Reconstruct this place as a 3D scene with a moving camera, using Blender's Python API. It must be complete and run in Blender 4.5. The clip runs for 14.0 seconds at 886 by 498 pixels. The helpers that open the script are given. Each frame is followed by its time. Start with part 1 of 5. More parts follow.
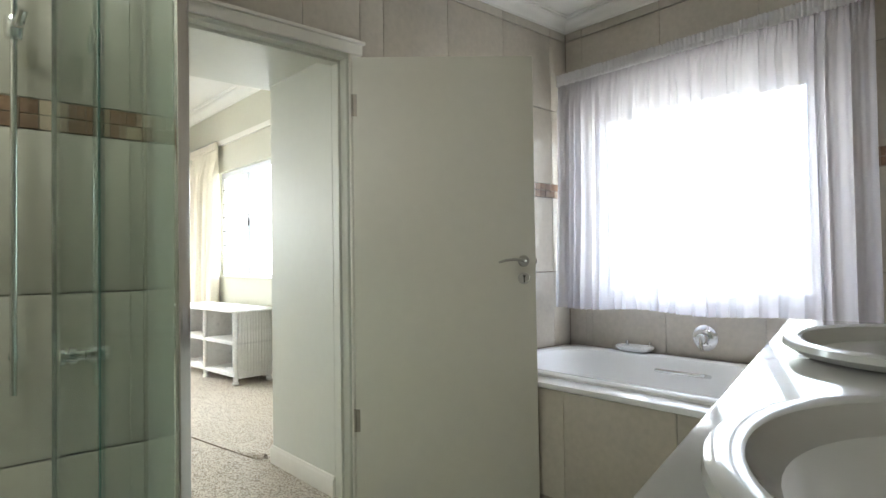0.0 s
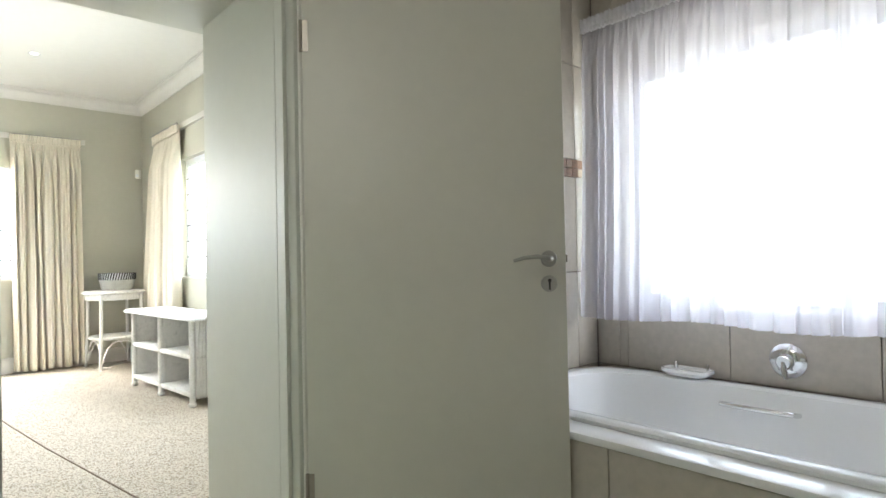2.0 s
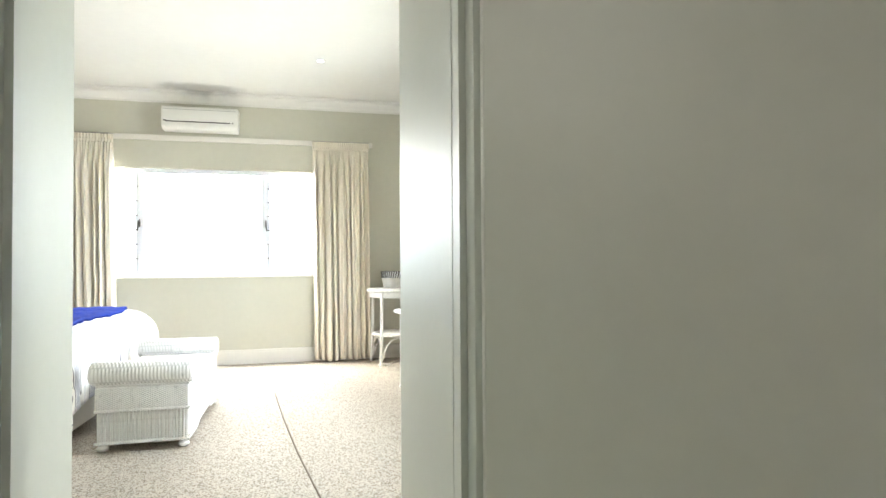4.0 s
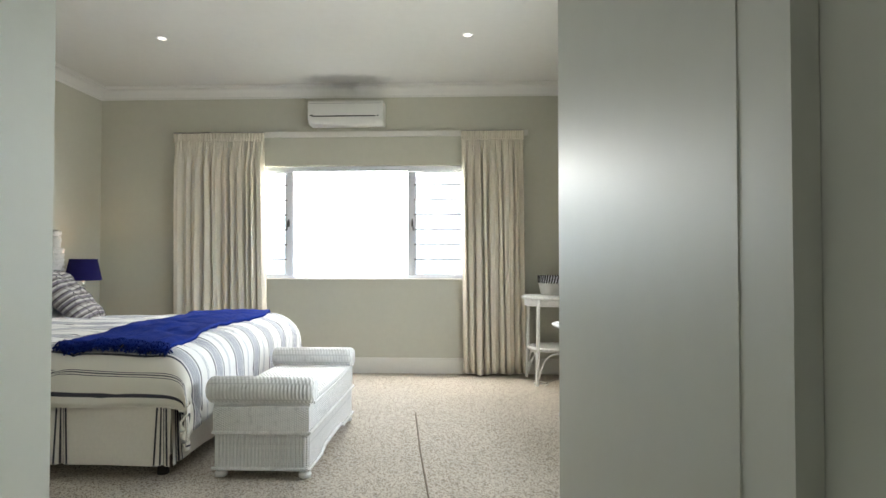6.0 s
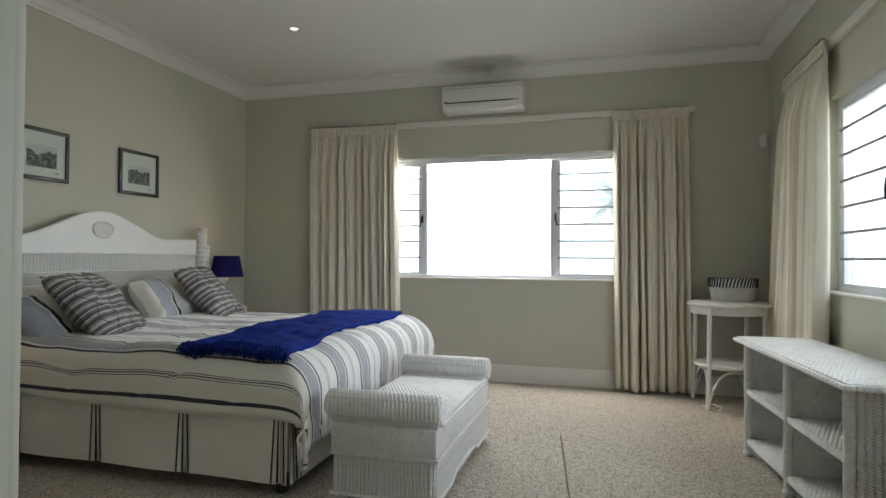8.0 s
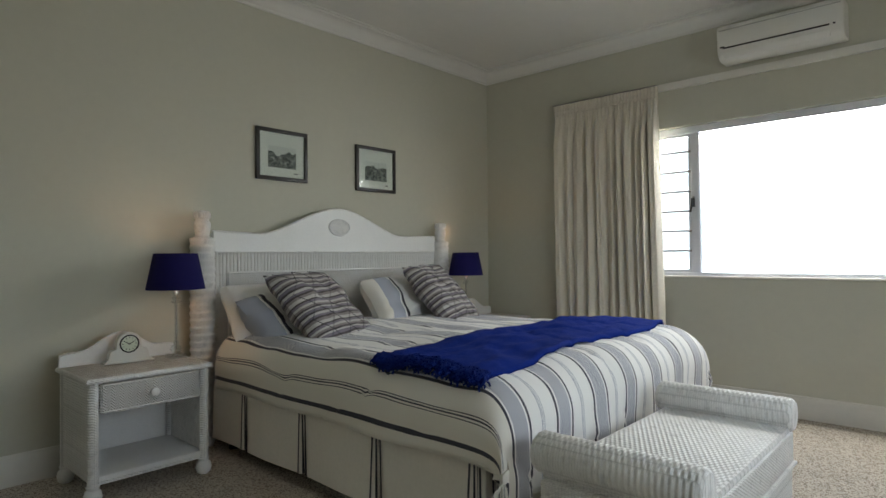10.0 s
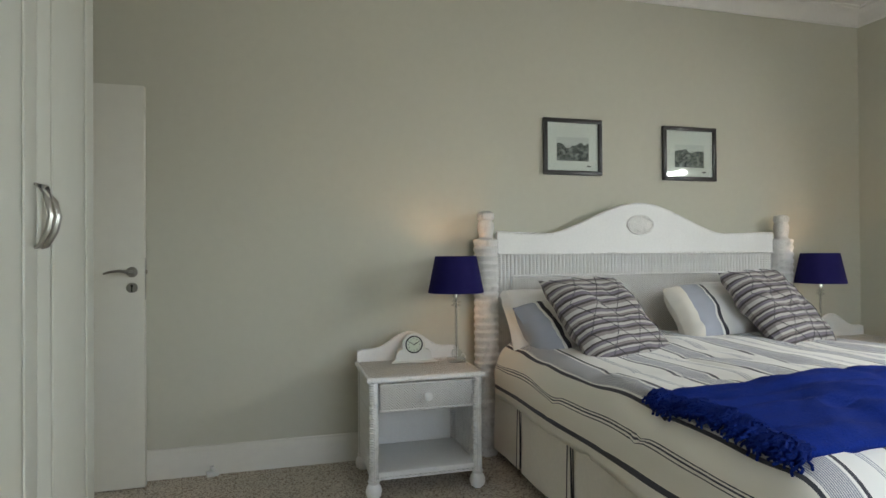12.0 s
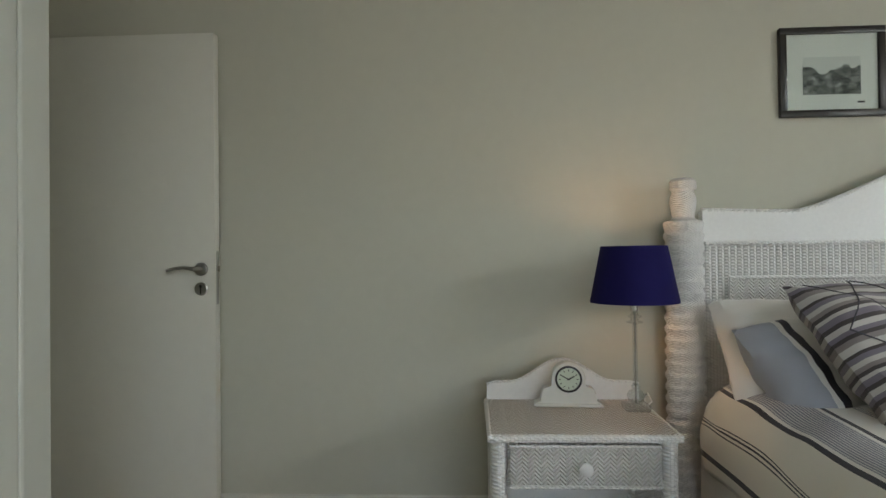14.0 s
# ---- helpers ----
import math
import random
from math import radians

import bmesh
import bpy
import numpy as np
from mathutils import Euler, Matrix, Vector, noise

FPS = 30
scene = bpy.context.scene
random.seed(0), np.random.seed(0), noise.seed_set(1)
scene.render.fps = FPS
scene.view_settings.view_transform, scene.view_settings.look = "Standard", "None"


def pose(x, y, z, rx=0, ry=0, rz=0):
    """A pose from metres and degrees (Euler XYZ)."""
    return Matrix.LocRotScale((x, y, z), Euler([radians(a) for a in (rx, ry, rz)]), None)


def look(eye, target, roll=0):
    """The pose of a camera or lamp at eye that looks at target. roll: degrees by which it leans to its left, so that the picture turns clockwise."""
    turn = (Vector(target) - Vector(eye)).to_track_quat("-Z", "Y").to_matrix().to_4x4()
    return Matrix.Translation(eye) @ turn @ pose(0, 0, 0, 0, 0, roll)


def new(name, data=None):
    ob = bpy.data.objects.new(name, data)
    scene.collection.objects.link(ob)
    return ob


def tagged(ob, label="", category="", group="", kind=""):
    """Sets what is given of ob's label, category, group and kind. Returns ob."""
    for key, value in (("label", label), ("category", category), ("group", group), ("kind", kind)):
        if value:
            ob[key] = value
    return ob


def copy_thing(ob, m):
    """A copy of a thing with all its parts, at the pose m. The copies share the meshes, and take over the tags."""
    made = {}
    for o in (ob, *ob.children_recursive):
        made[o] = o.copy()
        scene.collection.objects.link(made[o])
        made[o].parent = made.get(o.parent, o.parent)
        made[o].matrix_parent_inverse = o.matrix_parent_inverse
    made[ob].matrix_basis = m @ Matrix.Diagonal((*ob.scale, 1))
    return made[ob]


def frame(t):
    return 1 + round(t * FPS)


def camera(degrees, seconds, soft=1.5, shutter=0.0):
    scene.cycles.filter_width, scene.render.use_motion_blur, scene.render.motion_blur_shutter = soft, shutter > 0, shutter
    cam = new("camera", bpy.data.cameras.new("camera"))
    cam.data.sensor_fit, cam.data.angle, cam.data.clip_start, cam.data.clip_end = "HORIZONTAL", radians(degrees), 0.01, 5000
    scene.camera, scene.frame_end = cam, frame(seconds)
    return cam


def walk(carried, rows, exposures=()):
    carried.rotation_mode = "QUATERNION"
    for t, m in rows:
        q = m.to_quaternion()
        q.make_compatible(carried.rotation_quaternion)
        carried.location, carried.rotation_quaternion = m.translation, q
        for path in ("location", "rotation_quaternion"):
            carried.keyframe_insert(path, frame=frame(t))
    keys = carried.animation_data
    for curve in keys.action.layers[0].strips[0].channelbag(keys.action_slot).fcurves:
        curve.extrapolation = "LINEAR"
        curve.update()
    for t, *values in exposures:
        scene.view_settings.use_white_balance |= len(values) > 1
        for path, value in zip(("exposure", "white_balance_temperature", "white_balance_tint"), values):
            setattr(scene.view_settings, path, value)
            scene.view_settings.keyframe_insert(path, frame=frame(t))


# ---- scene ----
cam = camera(74.1, 14.0)
PATH = [
    (0, (2.502, 2.526, 1.091), (1.001, 3.848, 1.131), -0.8),
    (0.5, (2.374, 2.572, 1.09), (0.908, 3.932, 1.129), -0.9),
    (1, (2.246, 2.708, 1.084), (0.796, 4.085, 1.121), -0.9),
    (1.5, (2.091, 2.896, 1.099), (0.637, 4.269, 1.132), -1.0),
    (2, (1.912, 3.078, 1.095), (0.417, 4.406, 1.124), -1.1),
    (2.5, (1.735, 3.256, 1.102), (0.163, 4.492, 1.126), -1.4),
    (3, (1.626, 3.438, 1.094), (-0.1, 4.449, 1.136), -0.7),
    (3.5, (1.428, 3.575, 1.103), (-0.44, 4.288, 1.146), -0.5),
    (5.8, (0.527, 3.81, 1.142), (-1.472, 3.763, 1.178), 0.1),
    (6, (0.442, 3.8, 1.133), (-1.556, 3.72, 1.174), 0.0),
    (6.5, (0.26, 3.792, 1.134), (-1.733, 3.629, 1.171), 0.0),
    (7, (0.101, 3.795, 1.139), (-1.875, 3.485, 1.175), -0.1),
    (7.2, (0.062, 3.788, 1.139), (-1.903, 3.416, 1.176), -0.0),
    (9.3, (-0.586, 3.622, 1.146), (-2.34, 2.661, 1.165), -0.3),
    (9.5, (-0.704, 3.623, 1.141), (-2.39, 2.547, 1.162), -0.5),
    (10, (-0.911, 3.568, 1.128), (-2.391, 2.223, 1.15), -0.5),
    (10.5, (-1.083, 3.502, 1.096), (-2.353, 1.957, 1.138), -0.8),
    (11, (-1.2, 3.409, 1.071), (-2.232, 1.697, 1.13), -0.8),
    (11.5, (-1.345, 3.397, 1.153), (-2.099, 1.545, 1.175), -0.4),
    (12, (-1.413, 3.359, 1.169), (-1.937, 1.429, 1.183), -0.4),
    (12.5, (-1.478, 3.236, 1.146), (-1.805, 1.263, 1.165), -0.4),
    (13, (-1.566, 2.993, 1.155), (-1.768, 1.003, 1.174), -0.4),
    (13.5, (-1.667, 2.693, 1.125), (-1.749, 0.695, 1.154), -0.5),
    (14, (-1.748, 2.39, 1.126), (-1.65, 0.393, 1.149), -0.7),
]
EXPOSE = [(0, 0.0), (1.5, -0.12), (3.0, -0.05), (3.7, -0.06), (5.8, -1.14), (7.0, -1.66), (9.3, -2.46), (10.5, -1.95), (11.5, -1.58), (12.5, -1.59), (14.0, -1.78)]
BASE = 3.5
walk(cam, [(t, look(eye, target, roll)) for t, eye, target, roll in PATH], [(t, BASE + e) for t, e in EXPOSE])

# ---- world and light ----
world = bpy.data.worlds.new("sky")
scene.world = world
world.use_nodes = True
wn = world.node_tree
sky = wn.nodes.new("ShaderNodeTexSky")
sky.sky_type, sky.sun_disc = "NISHITA", False
sky.sun_elevation, sky.sun_rotation = radians(50), radians(200)
sky.air_density, sky.dust_density = 0.8, 3.0
wn.links.new(sky.outputs[0], wn.nodes["Background"].inputs[0])
wn.nodes["Background"].inputs[1].default_value = 0.30
sun_data = bpy.data.lights.new("sun", "SUN")
sun_data.energy, sun_data.angle, sun_data.color = 1.0, radians(20), (1.0, 0.96, 0.9)
sun = new("sun", sun_data)
sun.matrix_world = look((0, 0, 20), (0.25, 0.95, 18.8))


def area_light(name, m, w, h, power):
    data = bpy.data.lights.new(name, "AREA")
    data.shape, data.size, data.size_y, data.energy, data.color = "RECTANGLE", w, h, power, (1.0, 0.99, 0.95)
    ob = new(name, data)
    ob.matrix_world = m
    return ob


# ---- materials ----
def material(name, color, rough=0.6, metal=0.0, vary=0.06, scale=3.0, bump=0.0, bump_scale=60.0, gloss=None, coat=0.0, distance=0.002):
    """A painted or natural surface: a base colour that wanders at two scales, and a fine relief."""
    m = bpy.data.materials.new(name)
    m.use_nodes = True
    n, l = m.node_tree.nodes, m.node_tree.links
    b = n["Principled BSDF"]
    b.inputs["Roughness"].default_value, b.inputs["Metallic"].default_value = rough, metal
    b.inputs["Coat Weight"].default_value = coat
    tc = n.new("ShaderNodeTexCoord")
    big, small = n.new("ShaderNodeTexNoise"), n.new("ShaderNodeTexNoise")
    big.inputs["Scale"].default_value, small.inputs["Scale"].default_value = scale, scale * 14
    add = n.new("ShaderNodeMath")
    add.operation = "ADD"
    ramp = n.new("ShaderNodeMapRange")
    ramp.inputs["From Min"].default_value, ramp.inputs["From Max"].default_value = 0.6, 1.4
    ramp.inputs["To Min"].default_value, ramp.inputs["To Max"].default_value = 1 - vary, 1 + vary
    mix = n.new("ShaderNodeVectorMath")
    mix.operation = "SCALE"
    mix.inputs[0].default_value = color
    for t in (big, small):
        l.new(tc.outputs["Object"], t.inputs["Vector"])
    l.new(big.outputs[0], add.inputs[0]), l.new(small.outputs[0], add.inputs[1])
    l.new(add.outputs[0], ramp.inputs["Value"]), l.new(ramp.outputs[0], mix.inputs["Scale"])
    l.new(mix.outputs[0], b.inputs["Base Color"])
    if bump:
        f, bp = n.new("ShaderNodeTexNoise"), n.new("ShaderNodeBump")
        f.inputs["Scale"].default_value, f.inputs["Detail"].default_value = bump_scale, 4
        bp.inputs["Strength"].default_value, bp.inputs["Distance"].default_value = bump, distance
        l.new(tc.outputs["Object"], f.inputs["Vector"]), l.new(f.outputs[0], bp.inputs["Height"]), l.new(bp.outputs[0], b.inputs["Normal"])
    return m


def node(m, kind, **sets):
    nd = m.node_tree.nodes.new(kind)
    for k, v in sets.items():
        nd.inputs[k.replace("_", " ")].default_value = v
    return nd


def math_node(m, op, a, b=None, c=None):
    nd = m.node_tree.nodes.new("ShaderNodeMath")
    nd.operation = op
    for i, v in enumerate((a, b, c)):
        if v is None:
            continue
        if isinstance(v, (int, float)):
            nd.inputs[i].default_value = v
        else:
            m.node_tree.links.new(v, nd.inputs[i])
    return nd.outputs[0]


def carpet_material():
    m = material("carpet", (0.52, 0.48, 0.42), 1.0, vary=0.10, scale=1.2)
    n, l = m.node_tree.nodes, m.node_tree.links
    b = n["Principled BSDF"]
    tc = n.new("ShaderNodeTexCoord")
    v = node(m, "ShaderNodeTexVoronoi", Scale=165.0)
    f = node(m, "ShaderNodeTexNoise", Scale=60.0, Detail=2.0)
    l.new(tc.outputs["Object"], v.inputs["Vector"]), l.new(tc.outputs["Object"], f.inputs["Vector"])
    r = n.new("ShaderNodeValToRGB")
    r.color_ramp.elements[0].position, r.color_ramp.elements[0].color = 0.30, (0.44, 0.38, 0.33, 1)
    r.color_ramp.elements[1].position, r.color_ramp.elements[1].color = 0.52, (1.13, 1.115, 1.08, 1)
    l.new(math_node(m, "ADD", math_node(m, "MULTIPLY", v.outputs["Color"], 0.7), math_node(m, "MULTIPLY", f.outputs[0], 0.3)), r.inputs[0])
    old = b.inputs["Base Color"].links[0].from_socket
    mul = n.new("ShaderNodeVectorMath")
    mul.operation = "MULTIPLY"
    l.new(old, mul.inputs[0]), l.new(r.outputs[0], mul.inputs[1]), l.new(mul.outputs[0], b.inputs["Base Color"])
    bp = node(m, "ShaderNodeBump", Strength=0.8, Distance=0.003)
    l.new(v.outputs["Distance"], bp.inputs["Height"]), l.new(bp.outputs[0], b.inputs["Normal"])
    return m


def wicker_material(name, color, pitch=0.012, axis="Z", across=None):
    """Woven cane: strands crossing every few millimetres, rows staggered, gaps darker from dirt."""
    m = material(name, color, 0.55, vary=0.08, scale=6)
    n, l = m.node_tree.nodes, m.node_tree.links
    b = n["Principled BSDF"]
    tc, sep = n.new("ShaderNodeTexCoord"), n.new("ShaderNodeSeparateXYZ")
    l.new(tc.outputs["Object"], sep.inputs[0])
    horizontal = math_node(m, "ADD", sep.outputs["X"], sep.outputs["Y"])
    row = sep.outputs["Z"] if axis == "Z" else sep.outputs["Y"]
    side = horizontal if axis == "Z" else sep.outputs["X"]
    k = 2 * math.pi / pitch
    waves = math_node(m, "SINE", math_node(m, "MULTIPLY", row, k))
    cross = math_node(m, "SINE", math_node(m, "MULTIPLY", side, k * 0.5))
    weave = math_node(m, "MULTIPLY", waves, cross)
    gap = math_node(m, "ABSOLUTE", weave)
    bp = node(m, "ShaderNodeBump", Strength=0.7, Distance=0.003)
    l.new(weave, bp.inputs["Height"]), l.new(bp.outputs[0], b.inputs["Normal"])
    wear = node(m, "ShaderNodeTexNoise", Scale=28.0, Detail=5.0)
    l.new(tc.outputs["Object"], wear.inputs["Vector"])
    dirt = n.new("ShaderNodeMapRange")
    dirt.inputs["From Min"].default_value, dirt.inputs["From Max"].default_value = 0.55, 0.8
    dirt.inputs["To Min"].default_value, dirt.inputs["To Max"].default_value = 1.0, 0.72
    l.new(wear.outputs[0], dirt.inputs["Value"])
    seam = n.new("ShaderNodeMapRange")
    seam.inputs["From Min"].default_value, seam.inputs["From Max"].default_value = 0.0, 0.25
    seam.inputs["To Min"].default_value, seam.inputs["To Max"].default_value = 0.76, 1.0
    l.new(gap, seam.inputs["Value"])
    old = b.inputs["Base Color"].links[0].from_socket
    s1 = n.new("ShaderNodeVectorMath")
    s1.operation = "SCALE"
    l.new(old, s1.inputs[0]), l.new(math_node(m, "MULTIPLY", dirt.outputs[0], seam.outputs[0]), s1.inputs["Scale"])
    l.new(s1.outputs[0], b.inputs["Base Color"])
    return m


def herringbone_material(name, color, pitch, strand, top=False):
    """Cane woven in a herringbone: strands lean to and fro in columns; the gaps hold old brown dirt."""
    m = material(name, color, 0.55, vary=0.08, scale=6)
    n, l = m.node_tree.nodes, m.node_tree.links
    b = n["Principled BSDF"]
    tc, sep = n.new("ShaderNodeTexCoord"), n.new("ShaderNodeSeparateXYZ")
    l.new(tc.outputs["Object"], sep.inputs[0])
    x, y = sep.outputs["X"], sep.outputs["Y" if top else "Z"]
    fold_x = math_node(m, "PINGPONG", x, pitch)
    wave = math_node(m, "SINE", math_node(m, "MULTIPLY", math_node(m, "ADD", y, fold_x), 2 * math.pi / strand))
    col = math_node(m, "ABSOLUTE", math_node(m, "SUBTRACT", math_node(m, "DIVIDE", fold_x, pitch), 0.5))
    wear = node(m, "ShaderNodeTexNoise", Scale=22.0, Detail=4.0)
    l.new(tc.outputs["Object"], wear.inputs["Vector"])
    gap = n.new("ShaderNodeMapRange")
    gap.inputs["From Min"].default_value, gap.inputs["From Max"].default_value = -0.95, -0.45
    l.new(math_node(m, "SUBTRACT", wave, math_node(m, "MULTIPLY", wear.outputs[0], 0.25)), gap.inputs["Value"])
    mx = n.new("ShaderNodeMix")
    mx.data_type = "RGBA"
    mx.inputs[6].default_value = (0.24, 0.19, 0.13, 1) if top else (0.68, 0.665, 0.62, 1)
    l.new(gap.outputs[0], mx.inputs[0]), l.new(b.inputs["Base Color"].links[0].from_socket, mx.inputs[7])
    l.new(mx.outputs[2], b.inputs["Base Color"])
    bp = node(m, "ShaderNodeBump", Strength=0.9, Distance=0.004)
    l.new(math_node(m, "SUBTRACT", wave, math_node(m, "MULTIPLY", col, 0.6)), bp.inputs["Height"]), l.new(bp.outputs[0], b.inputs["Normal"])
    return m


def stripe_ramp(m, value, stops):
    """Hard-edged stripes: stops of (position, colour)."""
    r = m.node_tree.nodes.new("ShaderNodeValToRGB")
    r.color_ramp.interpolation = "CONSTANT"
    e = r.color_ramp.elements
    e[0].position, e[0].color = stops[0][0], (*stops[0][1], 1)
    e[1].position, e[1].color = stops[1][0], (*stops[1][1], 1)
    for p, c in stops[2:]:
        x = e.new(p)
        x.color = (*c, 1)
    m.node_tree.links.new(value, r.inputs[0])
    return r.outputs[0]


WHITE, DARK, GREY, CREAM = (0.87, 0.86, 0.83), (0.045, 0.045, 0.06), (0.34, 0.35, 0.40), (0.82, 0.785, 0.70)


def cloth_material(name, stops, period, hem=None, rough=0.9, axis=0):
    """Striped cotton. The stripes follow the cloth's own coordinates, in metres; hem: other stripes along the edge."""
    m = bpy.data.materials.new(name)
    m.use_nodes = True
    n, l = m.node_tree.nodes, m.node_tree.links
    b = n["Principled BSDF"]
    b.inputs["Roughness"].default_value = rough
    b.inputs["Sheen Weight"].default_value = 0.2
    uv, sep = n.new("ShaderNodeUVMap"), n.new("ShaderNodeSeparateXYZ")
    l.new(uv.outputs[0], sep.inputs[0])
    u = sep.outputs[axis]
    wob = node(m, "ShaderNodeTexNoise", Scale=3.0)
    l.new(uv.outputs[0], wob.inputs["Vector"])
    u2 = math_node(m, "ADD", u, math_node(m, "MULTIPLY", math_node(m, "SUBTRACT", wob.outputs[0], 0.5), 0.006))
    col = stripe_ramp(m, math_node(m, "FRACT", math_node(m, "DIVIDE", math_node(m, "SUBTRACT", u2, 0.27 if hem else 0.0), period)), stops)
    if hem:
        edge = stripe_ramp(m, math_node(m, "DIVIDE", u2, 0.5), hem)
        mx = n.new("ShaderNodeMix")
        mx.data_type = "RGBA"
        l.new(math_node(m, "LESS_THAN", u2, 0.27), mx.inputs[0])
        l.new(col, mx.inputs[6]), l.new(edge, mx.inputs[7])
        col = mx.outputs[2]
        fr = math_node(m, "FRACT", math_node(m, "DIVIDE", math_node(m, "SUBTRACT", u2, 0.27), period))
        inside = math_node(m, "MULTIPLY", math_node(m, "MULTIPLY", math_node(m, "GREATER_THAN", fr, 0.075), math_node(m, "LESS_THAN", fr, 0.355)), math_node(m, "GREATER_THAN", u2, 0.27))
        fine = math_node(m, "GREATER_THAN", math_node(m, "FRACT", math_node(m, "DIVIDE", u2, 0.0065)), 0.5)
        hatch = n.new("ShaderNodeMix")
        hatch.data_type = "RGBA"
        hatch.inputs[7].default_value = (0.64, 0.64, 0.65, 1)
        l.new(math_node(m, "MULTIPLY", inside, fine), hatch.inputs[0]), l.new(col, hatch.inputs[6])
        col = hatch.outputs[2]
    l.new(col, b.inputs["Base Color"])
    f = node(m, "ShaderNodeTexNoise", Scale=900.0, Detail=2.0)
    l.new(uv.outputs[0], f.inputs["Vector"])
    bp = node(m, "ShaderNodeBump", Strength=0.25, Distance=0.001)
    l.new(f.outputs[0], bp.inputs["Height"]), l.new(bp.outputs[0], b.inputs["Normal"])
    return m


def glass_material(name, color=(0.95, 0.98, 0.96), rough=0.0):
    m = bpy.data.materials.new(name)
    m.use_nodes = True
    n, l = m.node_tree.nodes, m.node_tree.links
    n.remove(n["Principled BSDF"])
    out = n["Material Output"]
    t, g, f, mx = n.new("ShaderNodeBsdfTransparent"), n.new("ShaderNodeBsdfGlossy"), n.new("ShaderNodeLayerWeight"), n.new("ShaderNodeMixShader")
    t.inputs[0].default_value, g.inputs["Roughness"].default_value = (*color, 1), rough
    f.inputs["Blend"].default_value = 0.5
    share = math_node(m, "MULTIPLY_ADD", math_node(m, "POWER", f.outputs["Facing"], 5.0), 0.96, 0.035)
    l.new(share, mx.inputs[0]), l.new(t.outputs[0], mx.inputs[1]), l.new(g.outputs[0], mx.inputs[2]), l.new(mx.outputs[0], out.inputs[0])
    return m


def emission_material(name, color, strength):
    m = bpy.data.materials.new(name)
    m.use_nodes = True
    b = m.node_tree.nodes["Principled BSDF"]
    b.inputs["Base Color"].default_value = (*color, 1)
    b.inputs["Emission Color"].default_value, b.inputs["Emission Strength"].default_value = (*color, 1), strength
    return m


def sheer_material(name, color, through_share):
    m = bpy.data.materials.new(name)
    m.use_nodes = True
    n, l = m.node_tree.nodes, m.node_tree.links
    n.remove(n["Principled BSDF"])
    d, tr, tp = n.new("ShaderNodeBsdfDiffuse"), n.new("ShaderNodeBsdfTranslucent"), n.new("ShaderNodeBsdfTransparent")
    m1, m2 = n.new("ShaderNodeMixShader"), n.new("ShaderNodeMixShader")
    d.inputs[0].default_value = tr.inputs[0].default_value = (*color, 1)
    m1.inputs[0].default_value, m2.inputs[0].default_value = 0.5, through_share
    l.new(d.outputs[0], m1.inputs[1]), l.new(tr.outputs[0], m1.inputs[2])
    l.new(m1.outputs[0], m2.inputs[1]), l.new(tp.outputs[0], m2.inputs[2]), l.new(m2.outputs[0], n["Material Output"].inputs[0])
    return m


M_WALL = material("wall_paint", (0.56, 0.55, 0.461), 0.75, vary=0.025, scale=1.5, bump=0.25, bump_scale=180)
M_CEIL = material("ceiling_paint", (0.78, 0.77, 0.73), 0.85, vary=0.02, scale=1.0, bump=0.15, bump_scale=140)
def dark_mark(m, centre, size, depth):
    """A darker mark with a soft uneven edge, at a place in the room."""
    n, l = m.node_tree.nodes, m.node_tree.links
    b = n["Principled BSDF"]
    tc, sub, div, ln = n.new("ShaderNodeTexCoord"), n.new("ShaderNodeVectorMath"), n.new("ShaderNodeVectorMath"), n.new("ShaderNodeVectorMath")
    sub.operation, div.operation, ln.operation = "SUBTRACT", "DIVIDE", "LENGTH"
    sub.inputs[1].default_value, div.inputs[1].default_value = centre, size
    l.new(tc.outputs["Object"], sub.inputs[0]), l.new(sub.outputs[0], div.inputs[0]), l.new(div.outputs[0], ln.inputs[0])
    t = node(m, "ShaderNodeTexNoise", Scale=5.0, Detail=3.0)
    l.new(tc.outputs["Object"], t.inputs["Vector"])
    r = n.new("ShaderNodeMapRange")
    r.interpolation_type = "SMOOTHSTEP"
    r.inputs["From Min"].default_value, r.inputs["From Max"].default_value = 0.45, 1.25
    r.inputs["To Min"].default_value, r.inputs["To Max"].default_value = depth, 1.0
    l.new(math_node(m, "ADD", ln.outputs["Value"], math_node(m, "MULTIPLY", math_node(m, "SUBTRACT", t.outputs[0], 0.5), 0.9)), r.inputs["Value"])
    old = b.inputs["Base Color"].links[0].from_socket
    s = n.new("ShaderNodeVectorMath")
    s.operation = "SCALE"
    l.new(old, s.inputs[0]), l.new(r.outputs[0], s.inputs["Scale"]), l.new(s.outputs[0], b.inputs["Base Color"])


dark_mark(M_CEIL, (-5.28, 2.60, 2.90), (0.20, 0.42, 0.20), 0.62)
M_TRIM = material("trim_paint", (0.72, 0.70, 0.64), 0.5, vary=0.03, scale=2.0)
M_PANEL = material("satin_panel_paint", (0.60, 0.61, 0.55), 0.50, vary=0.02, scale=1.5, bump=0.04, bump_scale=30)
M_DOOR = material("door_paint", (0.66, 0.645, 0.57), 0.48, vary=0.025, scale=1.5, bump=0.05, bump_scale=40)
M_FRAME = material("window_frame_paint", (0.72, 0.745, 0.80), 0.35, vary=0.02)
M_TILE = material("beige_tile", (0.46, 0.42, 0.36), 0.28, vary=0.10, scale=2.5, bump=0.08, bump_scale=30)
